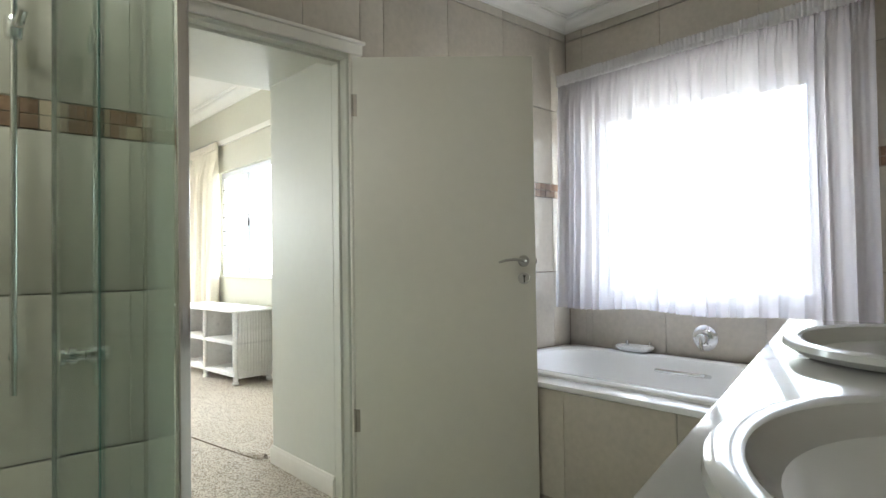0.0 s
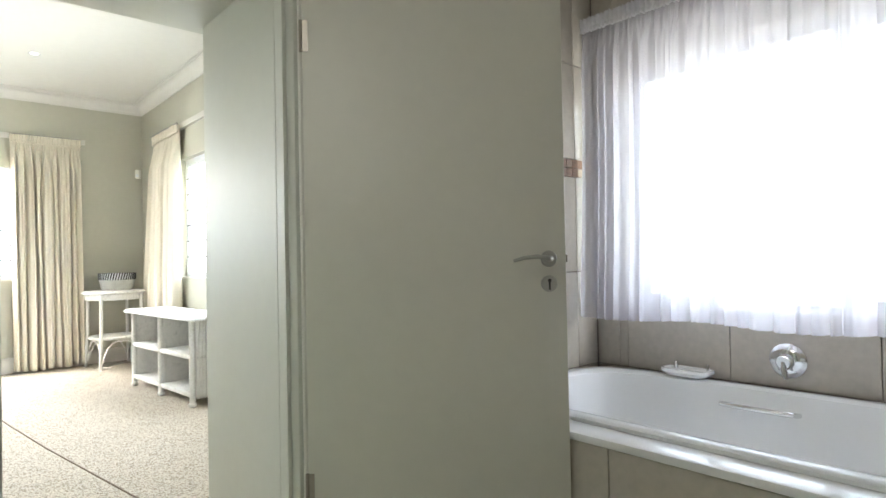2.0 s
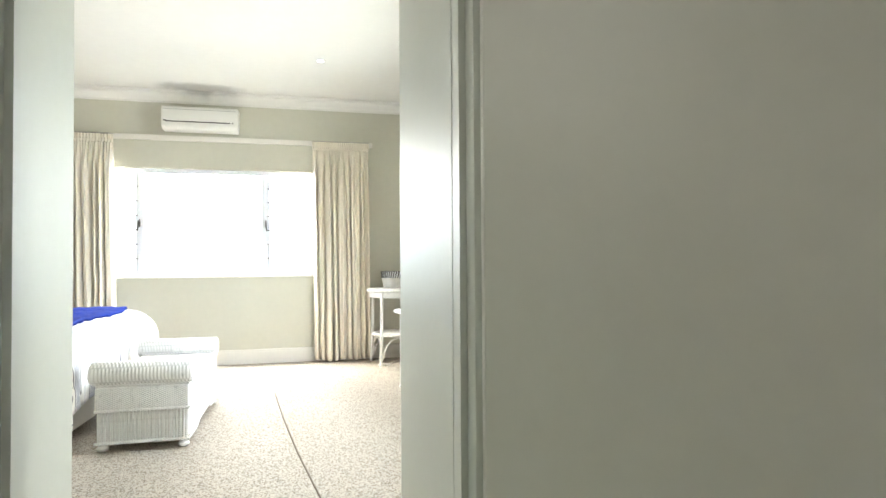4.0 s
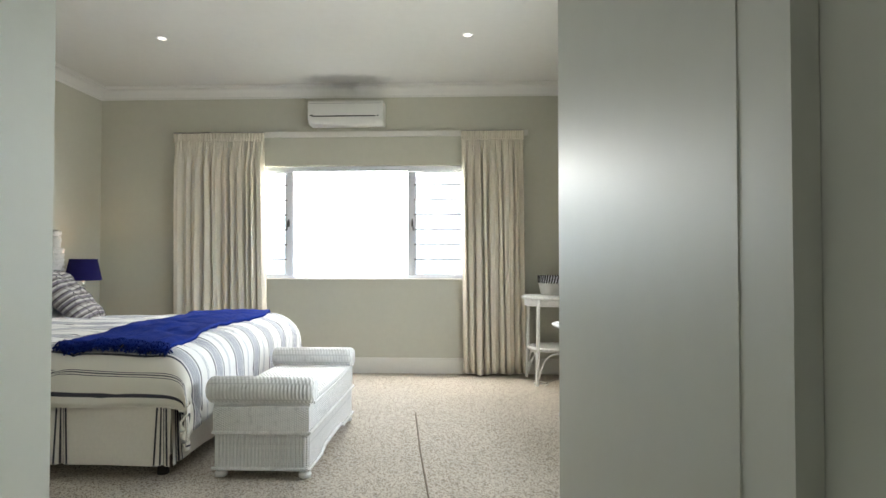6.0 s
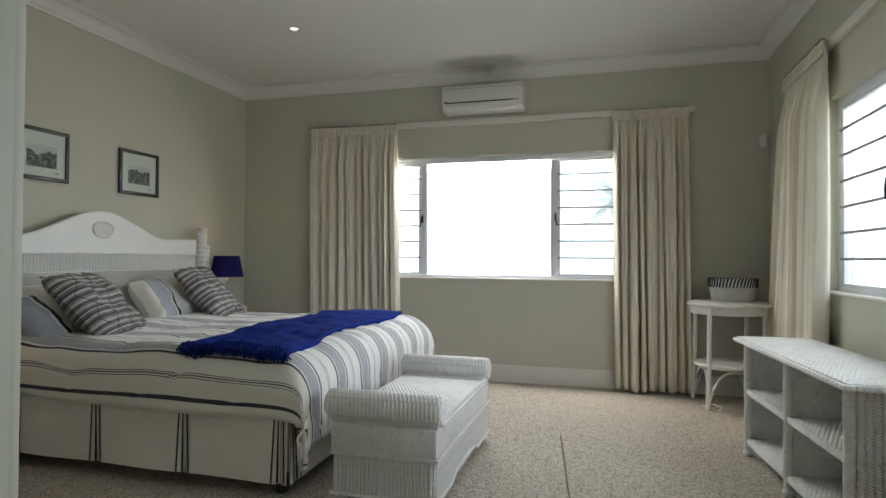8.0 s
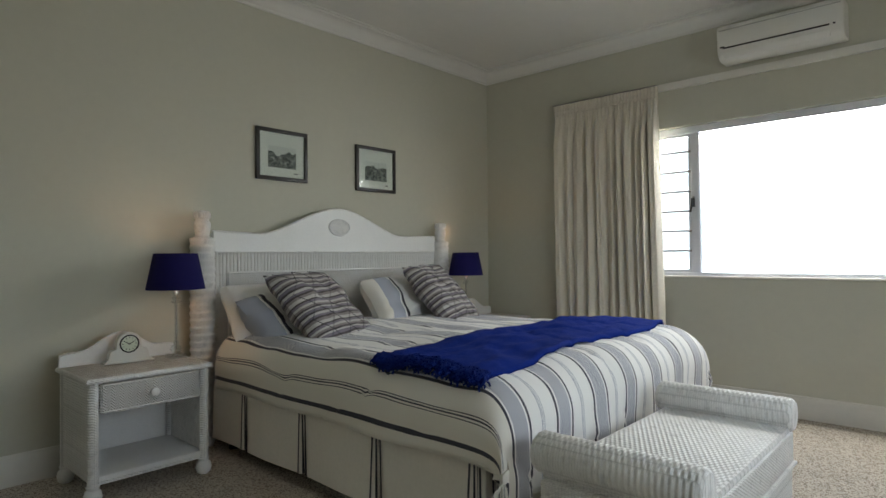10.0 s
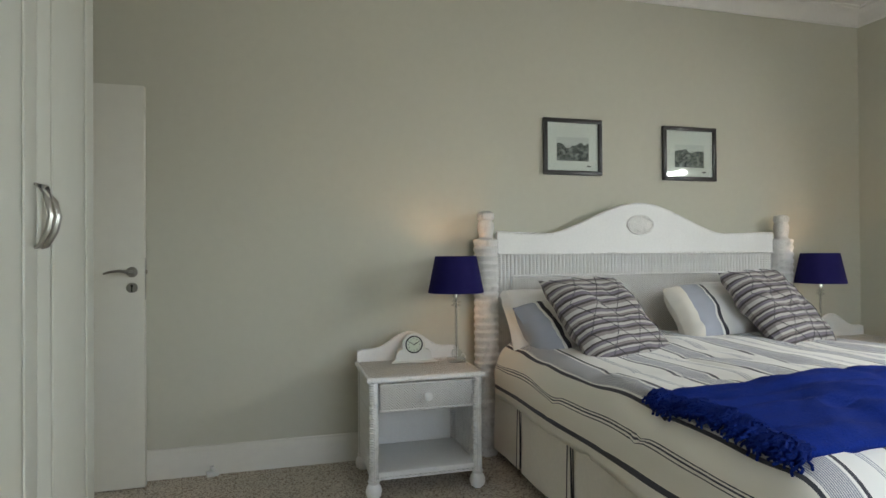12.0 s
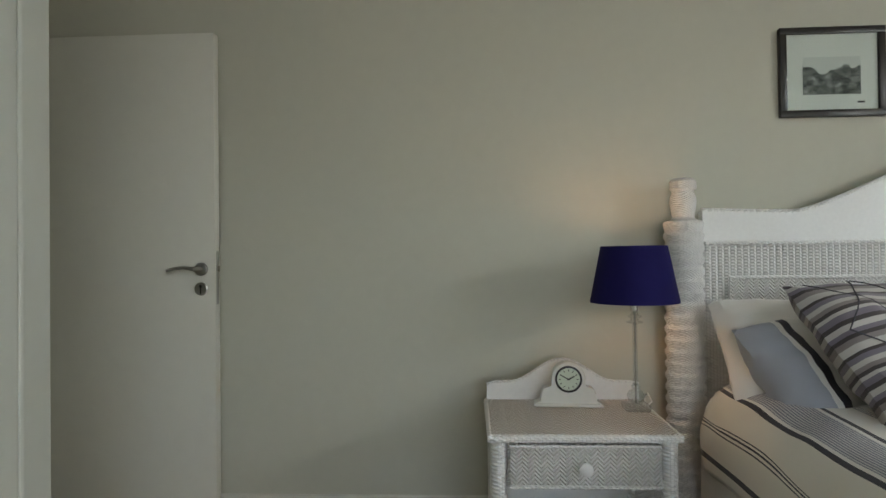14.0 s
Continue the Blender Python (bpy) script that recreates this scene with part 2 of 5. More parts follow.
M_GROUT = material("grout", (0.30, 0.27, 0.23), 0.9, vary=0.1, scale=9)
M_FLOORTILE = material("floor_tile", (0.42, 0.38, 0.32), 0.3, vary=0.08)
M_DECOR = material("brown_mosaic", (0.22, 0.13, 0.08), 0.35, vary=0.5, scale=9)
M_DECOR2 = material("tan_mosaic", (0.42, 0.33, 0.24), 0.35, vary=0.3, scale=9)
M_ENAMEL = material("white_enamel", (0.80, 0.80, 0.80), 0.12, vary=0.01)
M_CERAMIC = material("grey_white_ceramic", (0.52, 0.52, 0.51), 0.07, vary=0.01)
M_COUNTER = material("white_worktop", (0.42, 0.41, 0.405), 0.07, vary=0.02, scale=5)
M_CHROME = material("chrome", (0.75, 0.75, 0.76), 0.12, metal=1.0, vary=0.02)
M_STEEL = material("brushed_steel", (0.42, 0.41, 0.38), 0.35, metal=1.0, vary=0.05)
# white bars coloured dark, as they look against the bright window
M_BAR = material("backlit_bar", (0.30, 0.30, 0.30), 0.5, vary=0.05)
M_BRASS = material("aged_brass", (0.36, 0.33, 0.28), 0.35, metal=1.0, vary=0.08)
M_CARPET = carpet_material()
M_SEAM = material("carpet_edge", (0.20, 0.16, 0.12), 1.0, vary=0.3, scale=30, bump=0.8, bump_scale=90)
M_WICKER = wicker_material("white_wicker", (0.87, 0.865, 0.84))
M_WICKER_FLAT = wicker_material("white_wicker_flat", (0.87, 0.865, 0.84), 0.02, "Y")
M_HERRING = herringbone_material("white_herringbone_cane", (0.87, 0.865, 0.84), 0.019, 0.013)
M_HERRING_TOP = herringbone_material("worn_herringbone_cane", (0.87, 0.86, 0.83), 0.032, 0.016, True)
M_WHITE = material("white_painted_wood", (0.83, 0.83, 0.81), 0.42, vary=0.04, scale=5, bump=0.08, bump_scale=60)
M_CURTAIN = material("cream_curtain_cloth", (0.75, 0.695, 0.585), 0.9, vary=0.06, scale=4, bump=0.3, bump_scale=400)
M_SHEER = sheer_material("white_voile", (0.52, 0.50, 0.53), 0.30)
M_SHEER_HEAD = material("voile_header", (0.70, 0.69, 0.71), 0.8, vary=0.03)
M_BLUE = material("royal_blue_knit", (0.004, 0.023, 0.22), 0.95, vary=0.15, scale=8, bump=0.9, bump_scale=160, distance=0.004)
# darker than the knit: shade among the strands is put into the colour
M_TASSEL = material("blue_tassel_shaded", (0.005, 0.018, 0.15), 0.95, vary=0.3, scale=20)
M_WICKER_POST = wicker_material("white_wicker_post", (0.87, 0.865, 0.84), 0.008)
M_SHADE = material("navy_lampshade", (0.013, 0.011, 0.08), 0.8, vary=0.05, bump=0.2, bump_scale=500)
M_SHADE_IN = material("shade_lining", (0.75, 0.70, 0.6), 0.8, vary=0.03)
M_BLACK = material("black_paint", (0.018, 0.016, 0.015), 0.35, vary=0.1)
M_PLASTIC = material("white_plastic", (0.74, 0.73, 0.68), 0.35, vary=0.02)
M_MOUNT = material("picture_mount", (0.74, 0.74, 0.72), 0.7, vary=0.01)
M_CLEAR = glass_material("window_glass")
M_SHOWER = glass_material("shower_glass", (0.88, 0.935, 0.90))
M_SHOWER_EDGE = material("glass_edge", (0.10, 0.20, 0.17), 0.1, vary=0.1)
M_CRYSTAL = glass_material("crystal", (0.9, 0.92, 0.92), 0.02)
M_BULB = emission_material("lamp_bulb", (1.0, 0.62, 0.32), 0.25)
M_SPOT = emission_material("downlight_lens", (1.0, 0.97, 0.9), 0.5)
BAND = (0.24, 0.25, 0.31)
S_BED = [(0.0, DARK), (0.045, WHITE), (0.075, BAND), (0.355, WHITE), (0.385, DARK), (0.425, WHITE), (0.655, GREY), (0.668, WHITE), (0.685, GREY), (0.698, WHITE), (0.715, GREY), (0.728, WHITE)]
# warm lamplight and shade are painted into the hem: CREAM over white cloth
S_HEM = [(0.0, CREAM), (0.09, DARK), (0.136, CREAM), (0.31, DARK), (0.320, CREAM), (0.334, DARK), (0.344, CREAM), (0.358, DARK), (0.366, CREAM)]
M_DUVET = cloth_material("striped_duvet", S_BED, 0.30, S_HEM)
M_SHAM = cloth_material("striped_pillowcase", [(0.0, WHITE), (0.10, GREY), (0.112, WHITE), (0.50, WHITE), (0.58, DARK), (0.615, WHITE), (0.64, (0.40, 0.42, 0.48)), (0.80, CREAM)], 0.66, axis=0)
M_PILLOW = cloth_material("white_pillowcase", [(0.0, WHITE), (0.9, WHITE)], 0.5)
RIB_DARK, RIB_PLUM, RIB_LIGHT, RIB_MID = (0.06, 0.05, 0.05), (0.17, 0.15, 0.18), (0.46, 0.44, 0.41), (0.22, 0.195, 0.185)
M_CUSHION = cloth_material("ribbed_cushion", [(0.0, RIB_DARK), (0.07, RIB_LIGHT), (0.16, RIB_PLUM), (0.23, RIB_DARK), (0.29, RIB_MID), (0.38, RIB_LIGHT), (0.50, RIB_DARK), (0.55, RIB_PLUM), (0.63, RIB_LIGHT), (0.71, RIB_MID), (0.78, RIB_DARK), (0.84, RIB_LIGHT), (0.90, RIB_PLUM)], 0.17, axis=1)
M_SKIRT = material("cream_bed_skirt", (0.84, 0.80, 0.72), 0.9, vary=0.04, scale=4, bump=0.3, bump_scale=300)
M_DARKCLOTH = material("dark_stripe_cloth", (0.06, 0.06, 0.07), 0.9, vary=0.1)
for m in (M_BLUE, M_TASSEL, M_SHADE):
    m.node_tree.nodes["Principled BSDF"].inputs["Specular IOR Level"].default_value = 0.12
M_CLOCKFACE = material("clock_face", (0.62, 0.68, 0.55), 0.3, vary=0.03)
M_BASKET = material("silver_basket", (0.50, 0.50, 0.47), 0.45, vary=0.2, scale=20, bump=0.7, bump_scale=80)


# ---- mesh tools ----
def box(bm, x0, x1, y0, y1, z0, z1, bevel=0.0):
    r = bmesh.ops.create_cube(bm, size=1.0)["verts"]
    for v in r:
        v.co = Vector((x0 + (v.co.x + 0.5) * (x1 - x0), y0 + (v.co.y + 0.5) * (y1 - y0), z0 + (v.co.z + 0.5) * (z1 - z0)))
    if bevel:
        edges = list({e for v in r for e in v.link_edges})
        bmesh.ops.bevel(bm, geom=edges, offset=bevel, segments=2, profile=0.5, affect="EDGES")
    return bm


def boxes(*sizes, bevel=0.0):
    bm = bmesh.new()
    for s in sizes:
        box(bm, *s, bevel=bevel)
    return bm


def lathe(profile, steps=24, at=(0, 0, 0), bm=None, sx=1.0, sy=1.0):
    """Turns a profile of (radius, height) about the upright axis."""
    bm = bm or bmesh.new()
    rings = []
    for r, z in profile:
        rings.append([bm.verts.new((at[0] + sx * r * math.cos(2 * math.pi * i / steps), at[1] + sy * r * math.sin(2 * math.pi * i / steps), at[2] + z)) for i in range(steps)])
    for a, b in zip(rings, rings[1:]):
        for i in range(steps):
            bm.faces.new((a[i], a[(i + 1) % steps], b[(i + 1) % steps], b[i]))
    for ring, flip in ((rings[0], True), (rings[-1], False)):
        bm.faces.new(list(reversed(ring)) if flip else ring)
    return bm


def tube(points, r, steps=8, bm=None):
    bm = bm or bmesh.new()
    pts = [Vector(p) for p in points]
    rings = []
    for i, p in enumerate(pts):
        d = (pts[min(i + 1, len(pts) - 1)] - pts[max(i - 1, 0)]).normalized()
        a = d.cross(Vector((0, 0, 1)) if abs(d.z) < 0.9 else Vector((1, 0, 0))).normalized()
        b = d.cross(a)
        rr = r(i / (len(pts) - 1)) if callable(r) else r
        rings.append([bm.verts.new(p + rr * (math.cos(2 * math.pi * k / steps) * a + math.sin(2 * math.pi * k / steps) * b)) for k in range(steps)])
    for a, b in zip(rings, rings[1:]):
        for i in range(steps):
            bm.faces.new((a[i], b[i], b[(i + 1) % steps], a[(i + 1) % steps]))
    bm.faces.new(rings[0]), bm.faces.new(list(reversed(rings[-1])))
    return bm


def grid_sheet(nu, nv, f, uvf=None, bm=None):
    """A sheet of nu by nv faces; f(u, v) gives the place and uvf(u, v) the cloth's coordinates, for u and v from 0 to 1."""
    bm = bm or bmesh.new()
    uv = bm.loops.layers.uv.verify()
    vs = [[bm.verts.new(f(i / nu, j / nv)) for j in range(nv + 1)] for i in range(nu + 1)]
    for i in range(nu):
        for j in range(nv):
            fc = bm.faces.new((vs[i][j], vs[i + 1][j], vs[i + 1][j + 1], vs[i][j + 1]))
            fc.smooth = True
            for lp, (a, b) in zip(fc.loops, ((i, j), (i + 1, j), (i + 1, j + 1), (i, j + 1))):
                lp[uv].uv = uvf(a / nu, b / nv) if uvf else (a / nu, b / nv)
    return bm


def outline(points, y0, y1, bm=None):
    """A board with the outline (x, z), from y0 to y1."""
    bm = bm or bmesh.new()
    a, b = [bm.verts.new((x, y0, z)) for x, z in points], [bm.verts.new((x, y1, z)) for x, z in points]
    bm.faces.new(a), bm.faces.new(list(reversed(b)))
    for i in range(len(points)):
        j = (i + 1) % len(points)
        bm.faces.new((a[j], a[i], b[i], b[j]))
    return bm


def ribs(bm, p0, p1, up, out, pitch, depth):
    """Half-round upright canes side by side from p0 to p1; up: their length, out: the way they face."""
    p0, p1, up, out = Vector(p0), Vector(p1), Vector(up), Vector(out)
    count = max(1, round((p1 - p0).length / pitch))
    step = (p1 - p0) / count
    for i in range(count):
        low = []
        for k in range(5):
            ang = math.pi * k / 4
            low.append(p0 + step * (i + 0.5 - 0.47 * math.cos(ang)) + out * depth * math.sin(ang))
        a, b = [bm.verts.new(p) for p in low], [bm.verts.new(p + up) for p in low]
        for k in range(4):
            f = bm.faces.new((a[k], a[k + 1], b[k + 1], b[k]))
            f.smooth = True
        bm.faces.new(b), bm.faces.new(list(reversed(a)))
    return bm


def canes(parent, p0, p1, up, out, pitch, depth, mat, name="cane"):
    """Half-round canes side by side from p0 to p1, each an object of its own on one shared mesh."""
    p0, p1, up, out = Vector(p0), Vector(p1), Vector(up), Vector(out)
    count = max(2, round((p1 - p0).length / pitch))
    step = (p1 - p0) / count
    me = None
    for i in range(count):
        if me is None:
            ob = part(name, ribs(bmesh.new(), step * -0.5, step * 0.5, up, out, 9.0, depth), mat, parent)
            me = ob.data
        else:
            ob = new(name, me)
            ob.parent = parent
        ob.location = p0 + step * (i + 0.5)


def part(name, bm, mat, parent=None, label="", smooth=True, kind="", at=None):
    bmesh.ops.recalc_face_normals(bm, faces=bm.faces)
    me = bpy.data.meshes.new(name)
    bm.to_mesh(me)
    bm.free()
    me.materials.append(mat)
    if smooth:
        me.shade_smooth()
        me.set_sharp_from_angle(angle=radians(35))
    ob = new(name, me)
    ob.parent = parent
    if at:
        ob.location = at
    return tagged(ob, label=label, kind=kind)


def thing(name, label, category, at=(0, 0, 0), turn=0.0, group=""):
    ob = new(name)
    ob.matrix_basis = pose(*at, 0, 0, turn)
    ob.empty_display_size = 0.1
    return tagged(ob, label=label, category=category, group=group)


def structure(name, bm, mat, label="", smooth=False):
    return part(name, bm, mat, None, label, smooth, "structure")

# ---- the bedroom's shell ----
W, S, N, E = -5.5, 0.0, 5.0, -0.6          # faces of the walls
CEIL = 2.92


def wall_x(name, x0, x1, y0, y1, z1, holes=(), mat=M_WALL):
    """A wall between x0 and x1 that runs along y, with openings (y0, y1, z0, z1)."""
    bm = bmesh.new()
    y = y0
    for a, b, c, d in sorted(holes):
        box(bm, x0, x1, y, a, 0, z1)
        if c > 0:
            box(bm, x0, x1, a, b, 0, c)
        box(bm, x0, x1, a, b, d, z1)
        y = b
    box(bm, x0, x1, y, y1, 0, z1)
    return structure(name, bm, mat)


def wall_y(name, y0, y1, x0, x1, z1, holes=(), mat=M_WALL):
    bm = bmesh.new()
    x = x0
    for a, b, c, d in sorted(holes):
        box(bm, x, a, y0, y1, 0, z1)
        if c > 0:
            box(bm, a, b, y0, y1, 0, c)
        box(bm, a, b, y0, y1, d, z1)
        x = b
    box(bm, x, x1, y0, y1, 0, z1)
    return structure(name, bm, mat)


WIN_Z0, WIN_Z1 = 0.94, 2.11
WY0, WY1 = 1.38, 3.83
NX0, NX1 = -4.15, -1.70
wall_x("wall_west", W - 0.13, W, S - 0.25, N + 0.13, CEIL, [(WY0, WY1, WIN_Z0, WIN_Z1)])
wall_y("wall_south", S - 0.25, S, W, 0.35, CEIL)
wall_y("wall_north", N, N + 0.13, W, 0.0, CEIL, [(NX0, NX1, WIN_Z0, WIN_Z1)])
structure("wall_lobby_east", boxes((0.10, 0.20, 0.0, 1.6, 0, CEIL)), M_WALL)
structure("wall_passage_south", boxes((-0.60, 0.10, 2.93, 3.045, 0, 2.067), (-0.62, 0.10, 2.93, 3.045, 2.067, CEIL)), M_PANEL)
structure("wall_passage_north", boxes((-0.55, 0.10, 3.955, N, 0, 2.067)), M_PANEL)
structure("wall_over_passage", boxes((-0.62, 0.10, 3.045, N, 2.067, CEIL)), M_PANEL)
structure("floor", boxes((W - 0.25, 0.16, S - 0.25, N + 0.25, -0.15, 0.0)), M_CARPET, "beige flecked loop-pile carpet across the bedroom")
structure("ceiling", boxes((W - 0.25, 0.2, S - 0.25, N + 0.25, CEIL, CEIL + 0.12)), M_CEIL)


def run(profile, path, name, mat, closed=False, label=""):
    """A moulding: a profile of (out, height) along a path of (x, y); out is to the left of the way."""
    bm = bmesh.new()
    pts = [Vector((x, y, 0)) for x, y in path]
    cols = []
    for i, p in enumerate(pts):
        d0 = (p - pts[i - 1]).normalized() if i > 0 or closed else None
        d1 = (pts[(i + 1) % len(pts)] - p).normalized() if i < len(pts) - 1 or closed else None
        d0, d1 = d0 or d1, d1 or d0
        n0, n1 = Vector((-d0.y, d0.x, 0)), Vector((-d1.y, d1.x, 0))
        m = (n0 + n1).normalized()
        m /= max(0.3, m.dot(n0))
        cols.append([bm.verts.new(p + m * o + Vector((0, 0, h))) for o, h in profile])
    span = range(len(cols)) if closed else range(len(cols) - 1)
    for i in span:
        a, b = cols[i], cols[(i + 1) % len(cols)]
        for k in range(len(profile)):
            q = (k + 1) % len(profile)
            bm.faces.new((a[k], b[k], b[q], a[q]))
    if not closed:
        bm.faces.new(cols[0]), bm.faces.new(list(reversed(cols[-1])))
    return part(name, bm, mat, None, label, True, "structure")


COVE = [(0.0, -0.115), (0.012, -0.115), (0.014, -0.098), (0.022, -0.09), (0.03, -0.066), (0.046, -0.042), (0.07, -0.026), (0.092, -0.02), (0.094, -0.01), (0.112, -0.008), (0.112, 0.0), (0.0, 0.0)]
run([(o, CEIL - 0.001 + h) for o, h in COVE], [(W, S), (0.1, S), (0.1, 1.08), (-0.62, 1.08), (-0.62, N), (W, N)], "cornice", M_CEIL, True, "white plaster cove cornice")
SKIRT = [(0.0, 0.0), (0.018, 0.0), (0.018, 0.118), (0.014, 0.130), (0.010, 0.138), (0.008, 0.150), (0.0, 0.155)]
run(SKIRT, [(W, N), (W, S), (0.1, S), (0.1, 1.08)], "baseboard", M_TRIM)
run(SKIRT, [(-0.55, N), (W, N)], "baseboard", M_TRIM)
run([(o * 0.7, h * 0.62) for o, h in SKIRT], [(0.10, 3.955), (-0.55, 3.955), (-0.55, N - 0.02)], "baseboard", M_TRIM)
run([(o * 0.7, h * 0.62) for o, h in SKIRT], [(-0.60, 2.93), (-0.60, 3.045), (0.10, 3.045)], "baseboard", M_TRIM)


def window(name, m, width, z0, z1, side=0.51, frame=0.055, bars=6):
    """A steel window: a fixed pane between two casements, each with a peg stay and thin bars inside. Local x along the wall, y outwards."""
    w = new(name)
    w.matrix_basis = m
    tagged(w, "white painted metal window with side casements", kind="structure")
    h0, h1 = z0, z1
    bm = bmesh.new()
    f = frame
    box(bm, 0, width, 0, 0.05, h1 - f, h1, 0.004), box(bm, 0, width, 0, 0.05, h0, h0 + f * 0.75, 0.004)
    box(bm, 0, f, 0.001, 0.049, h0 + f * 0.75, h1 - f), box(bm, width - f, width, 0.001, 0.049, h0 + f * 0.75, h1 - f)
    m0 = f + side
    m1 = width - f - side
    for a, b in ((m0, m0 + 0.065), (m1 - 0.065, m1)):
        box(bm, a, b, 0.002, 0.048, h0 + f * 0.75, h1 - f, 0.004)
    part("window_frame", bm, M_FRAME, w)
    for a, b in ((f, m0), (m1, width - f)):
        part("casement", boxes((a, b, 0.004, 0.03, h1 - f - 0.022, h1 - f - 0.001), (a, b, 0.004, 0.03, h0 + f * 0.75 + 0.001, h0 + f * 0.75 + 0.022),
                               (a + 0.001, a + 0.022, 0.004, 0.03, h0 + f * 0.75 + 0.02, h1 - f - 0.02), (b - 0.022, b - 0.001, 0.004, 0.03, h0 + f * 0.75 + 0.02, h1 - f - 0.02)), M_FRAME, w)
        pane = part("pane", boxes((a + 0.02, b - 0.02, 0.034, 0.038, h0 + f, h1 - f)), M_CLEAR, w, smooth=False)
        pane.visible_shadow = False
        for i in range(bars):
            z = h0 + f + (h1 - h0 - 1.75 * f) * (i + 1) / 7
            part("security_bar", tube([(a, -0.004, z), (b, -0.004, z)], 0.0085, 8), M_BAR, w)
    pane = part("pane", boxes((m0 + 0.066, m1 - 0.066, 0.034, 0.038, h0 + f * 0.76, h1 - f)), M_CLEAR, w, smooth=False)
    pane.visible_shadow = False
    for x, s in ((m0 + 0.02, -1), (m1 - 0.02, 1)):
        z = (h0 + h1) / 2 - 0.02
        bm = tube([(x, -0.004, z + 0.055), (x + s * 0.004, -0.03, z + 0.04), (x + s * 0.006, -0.034, z - 0.01), (x + s * 0.016, -0.03, z - 0.06)], 0.0075, 8)
        box(bm, x - 0.009, x + 0.009, -0.012, 0.001, z - 0.02, z + 0.045, 0.002)
        part("window_latch", bm, M_BLACK, w)
    part("window_sill", boxes((0.001, width - 0.001, -0.075, -0.001, h0 + 0.001, h0 + 0.016), bevel=0.003), M_TRIM, w)
    return w


window("window_west", Matrix.Translation((W - 0.05, WY0, 0)) @ pose(0, 0, 0, 0, 0, 90), WY1 - WY0, WIN_Z0, WIN_Z1)
window("window_north", Matrix.Translation((NX0, N + 0.05, 0)), NX1 - NX0, WIN_Z0, WIN_Z1, 0.65)


def board(name, size, label):
    return part(name, boxes(size, bevel=0.004), M_TRIM, None, label, False, "structure")


board("curtain_board", (W + 0.001, W + 0.035, 0.78, 4.42, 2.400, 2.455), "painted timber curtain board above the window")
board("curtain_board", (-5.0, -0.9, N - 0.035, N - 0.001, 2.400, 2.455), "painted timber curtain board above the window")

# carpet seam, its raised edge and the curled corner in the passage
SEAM = [(-3.95, 3.42), (-3.1, 3.52), (-2.3, 3.63), (-1.47, 3.765), (-1.16, 3.815), (-0.68, 3.905)]
bm = tube([(x, y, 0.0) for x, y in SEAM], 0.005, 6)
part("carpet_seam", bm, M_SEAM, None, "dark frayed join between two carpet lengths", True, "structure")
bm = grid_sheet(14, 6, lambda u, v: (-1.05 + 0.45 * u, 3.83 + 0.085 * u + 0.05 * v * (1 - 0.3 * u), 0.004 + 0.036 * math.sin(math.pi * v) * u * u + 0.004 * math.sin(20 * u)))
part("carpet_edge", bm, M_CARPET, None, "curled loose carpet edge beside the doorway", True, "structure")

# ---- the passage door and its frame ----
DY0, DY1 = 3.205, 3.970
DOOR_Z = 2.03
bm = boxes((0.10, 0.205, DY1, DY1 + 0.03, 0, DOOR_Z + 0.03), (0.10, 0.205, DY0 - 0.03, DY0, 0, DOOR_Z + 0.03), (0.10, 0.205, DY0, DY1, DOOR_Z, DOOR_Z + 0.03), bevel=0.003)
box(bm, 0.10, 0.155, DY1 - 0.014, DY1 - 0.0005, 0.001, DOOR_Z - 0.001), box(bm, 0.10, 0.155, DY0 + 0.0005, DY0 + 0.014, 0.001, DOOR_Z - 0.001)
box(bm, 0.10, 0.155, DY0 + 0.014, DY1 - 0.014, DOOR_Z - 0.014, DOOR_Z - 0.0005)
door_frame = part("door_frame", bm, M_PANEL, None, "cream painted timber door frame", True, "structure")
bm = boxes((0.2055, 0.222, DY1 + 0.012, DY1 + 0.07, 0, DOOR_Z + 0.02), (0.2055, 0.222, DY0 - 0.07, DY0 - 0.012, 0, DOOR_Z + 0.02), (0.2055, 0.225, DY0 - 0.08, DY1 + 0.08, DOOR_Z + 0.02, DOOR_Z + 0.07), bevel=0.004)
box(bm, 0.2055, 0.236, DY0 - 0.09, DY1 + 0.09, DOOR_Z + 0.07, DOOR_Z + 0.085, 0.003)
part("architrave", bm, M_TRIM, None, "cream painted door architrave", True, "structure")


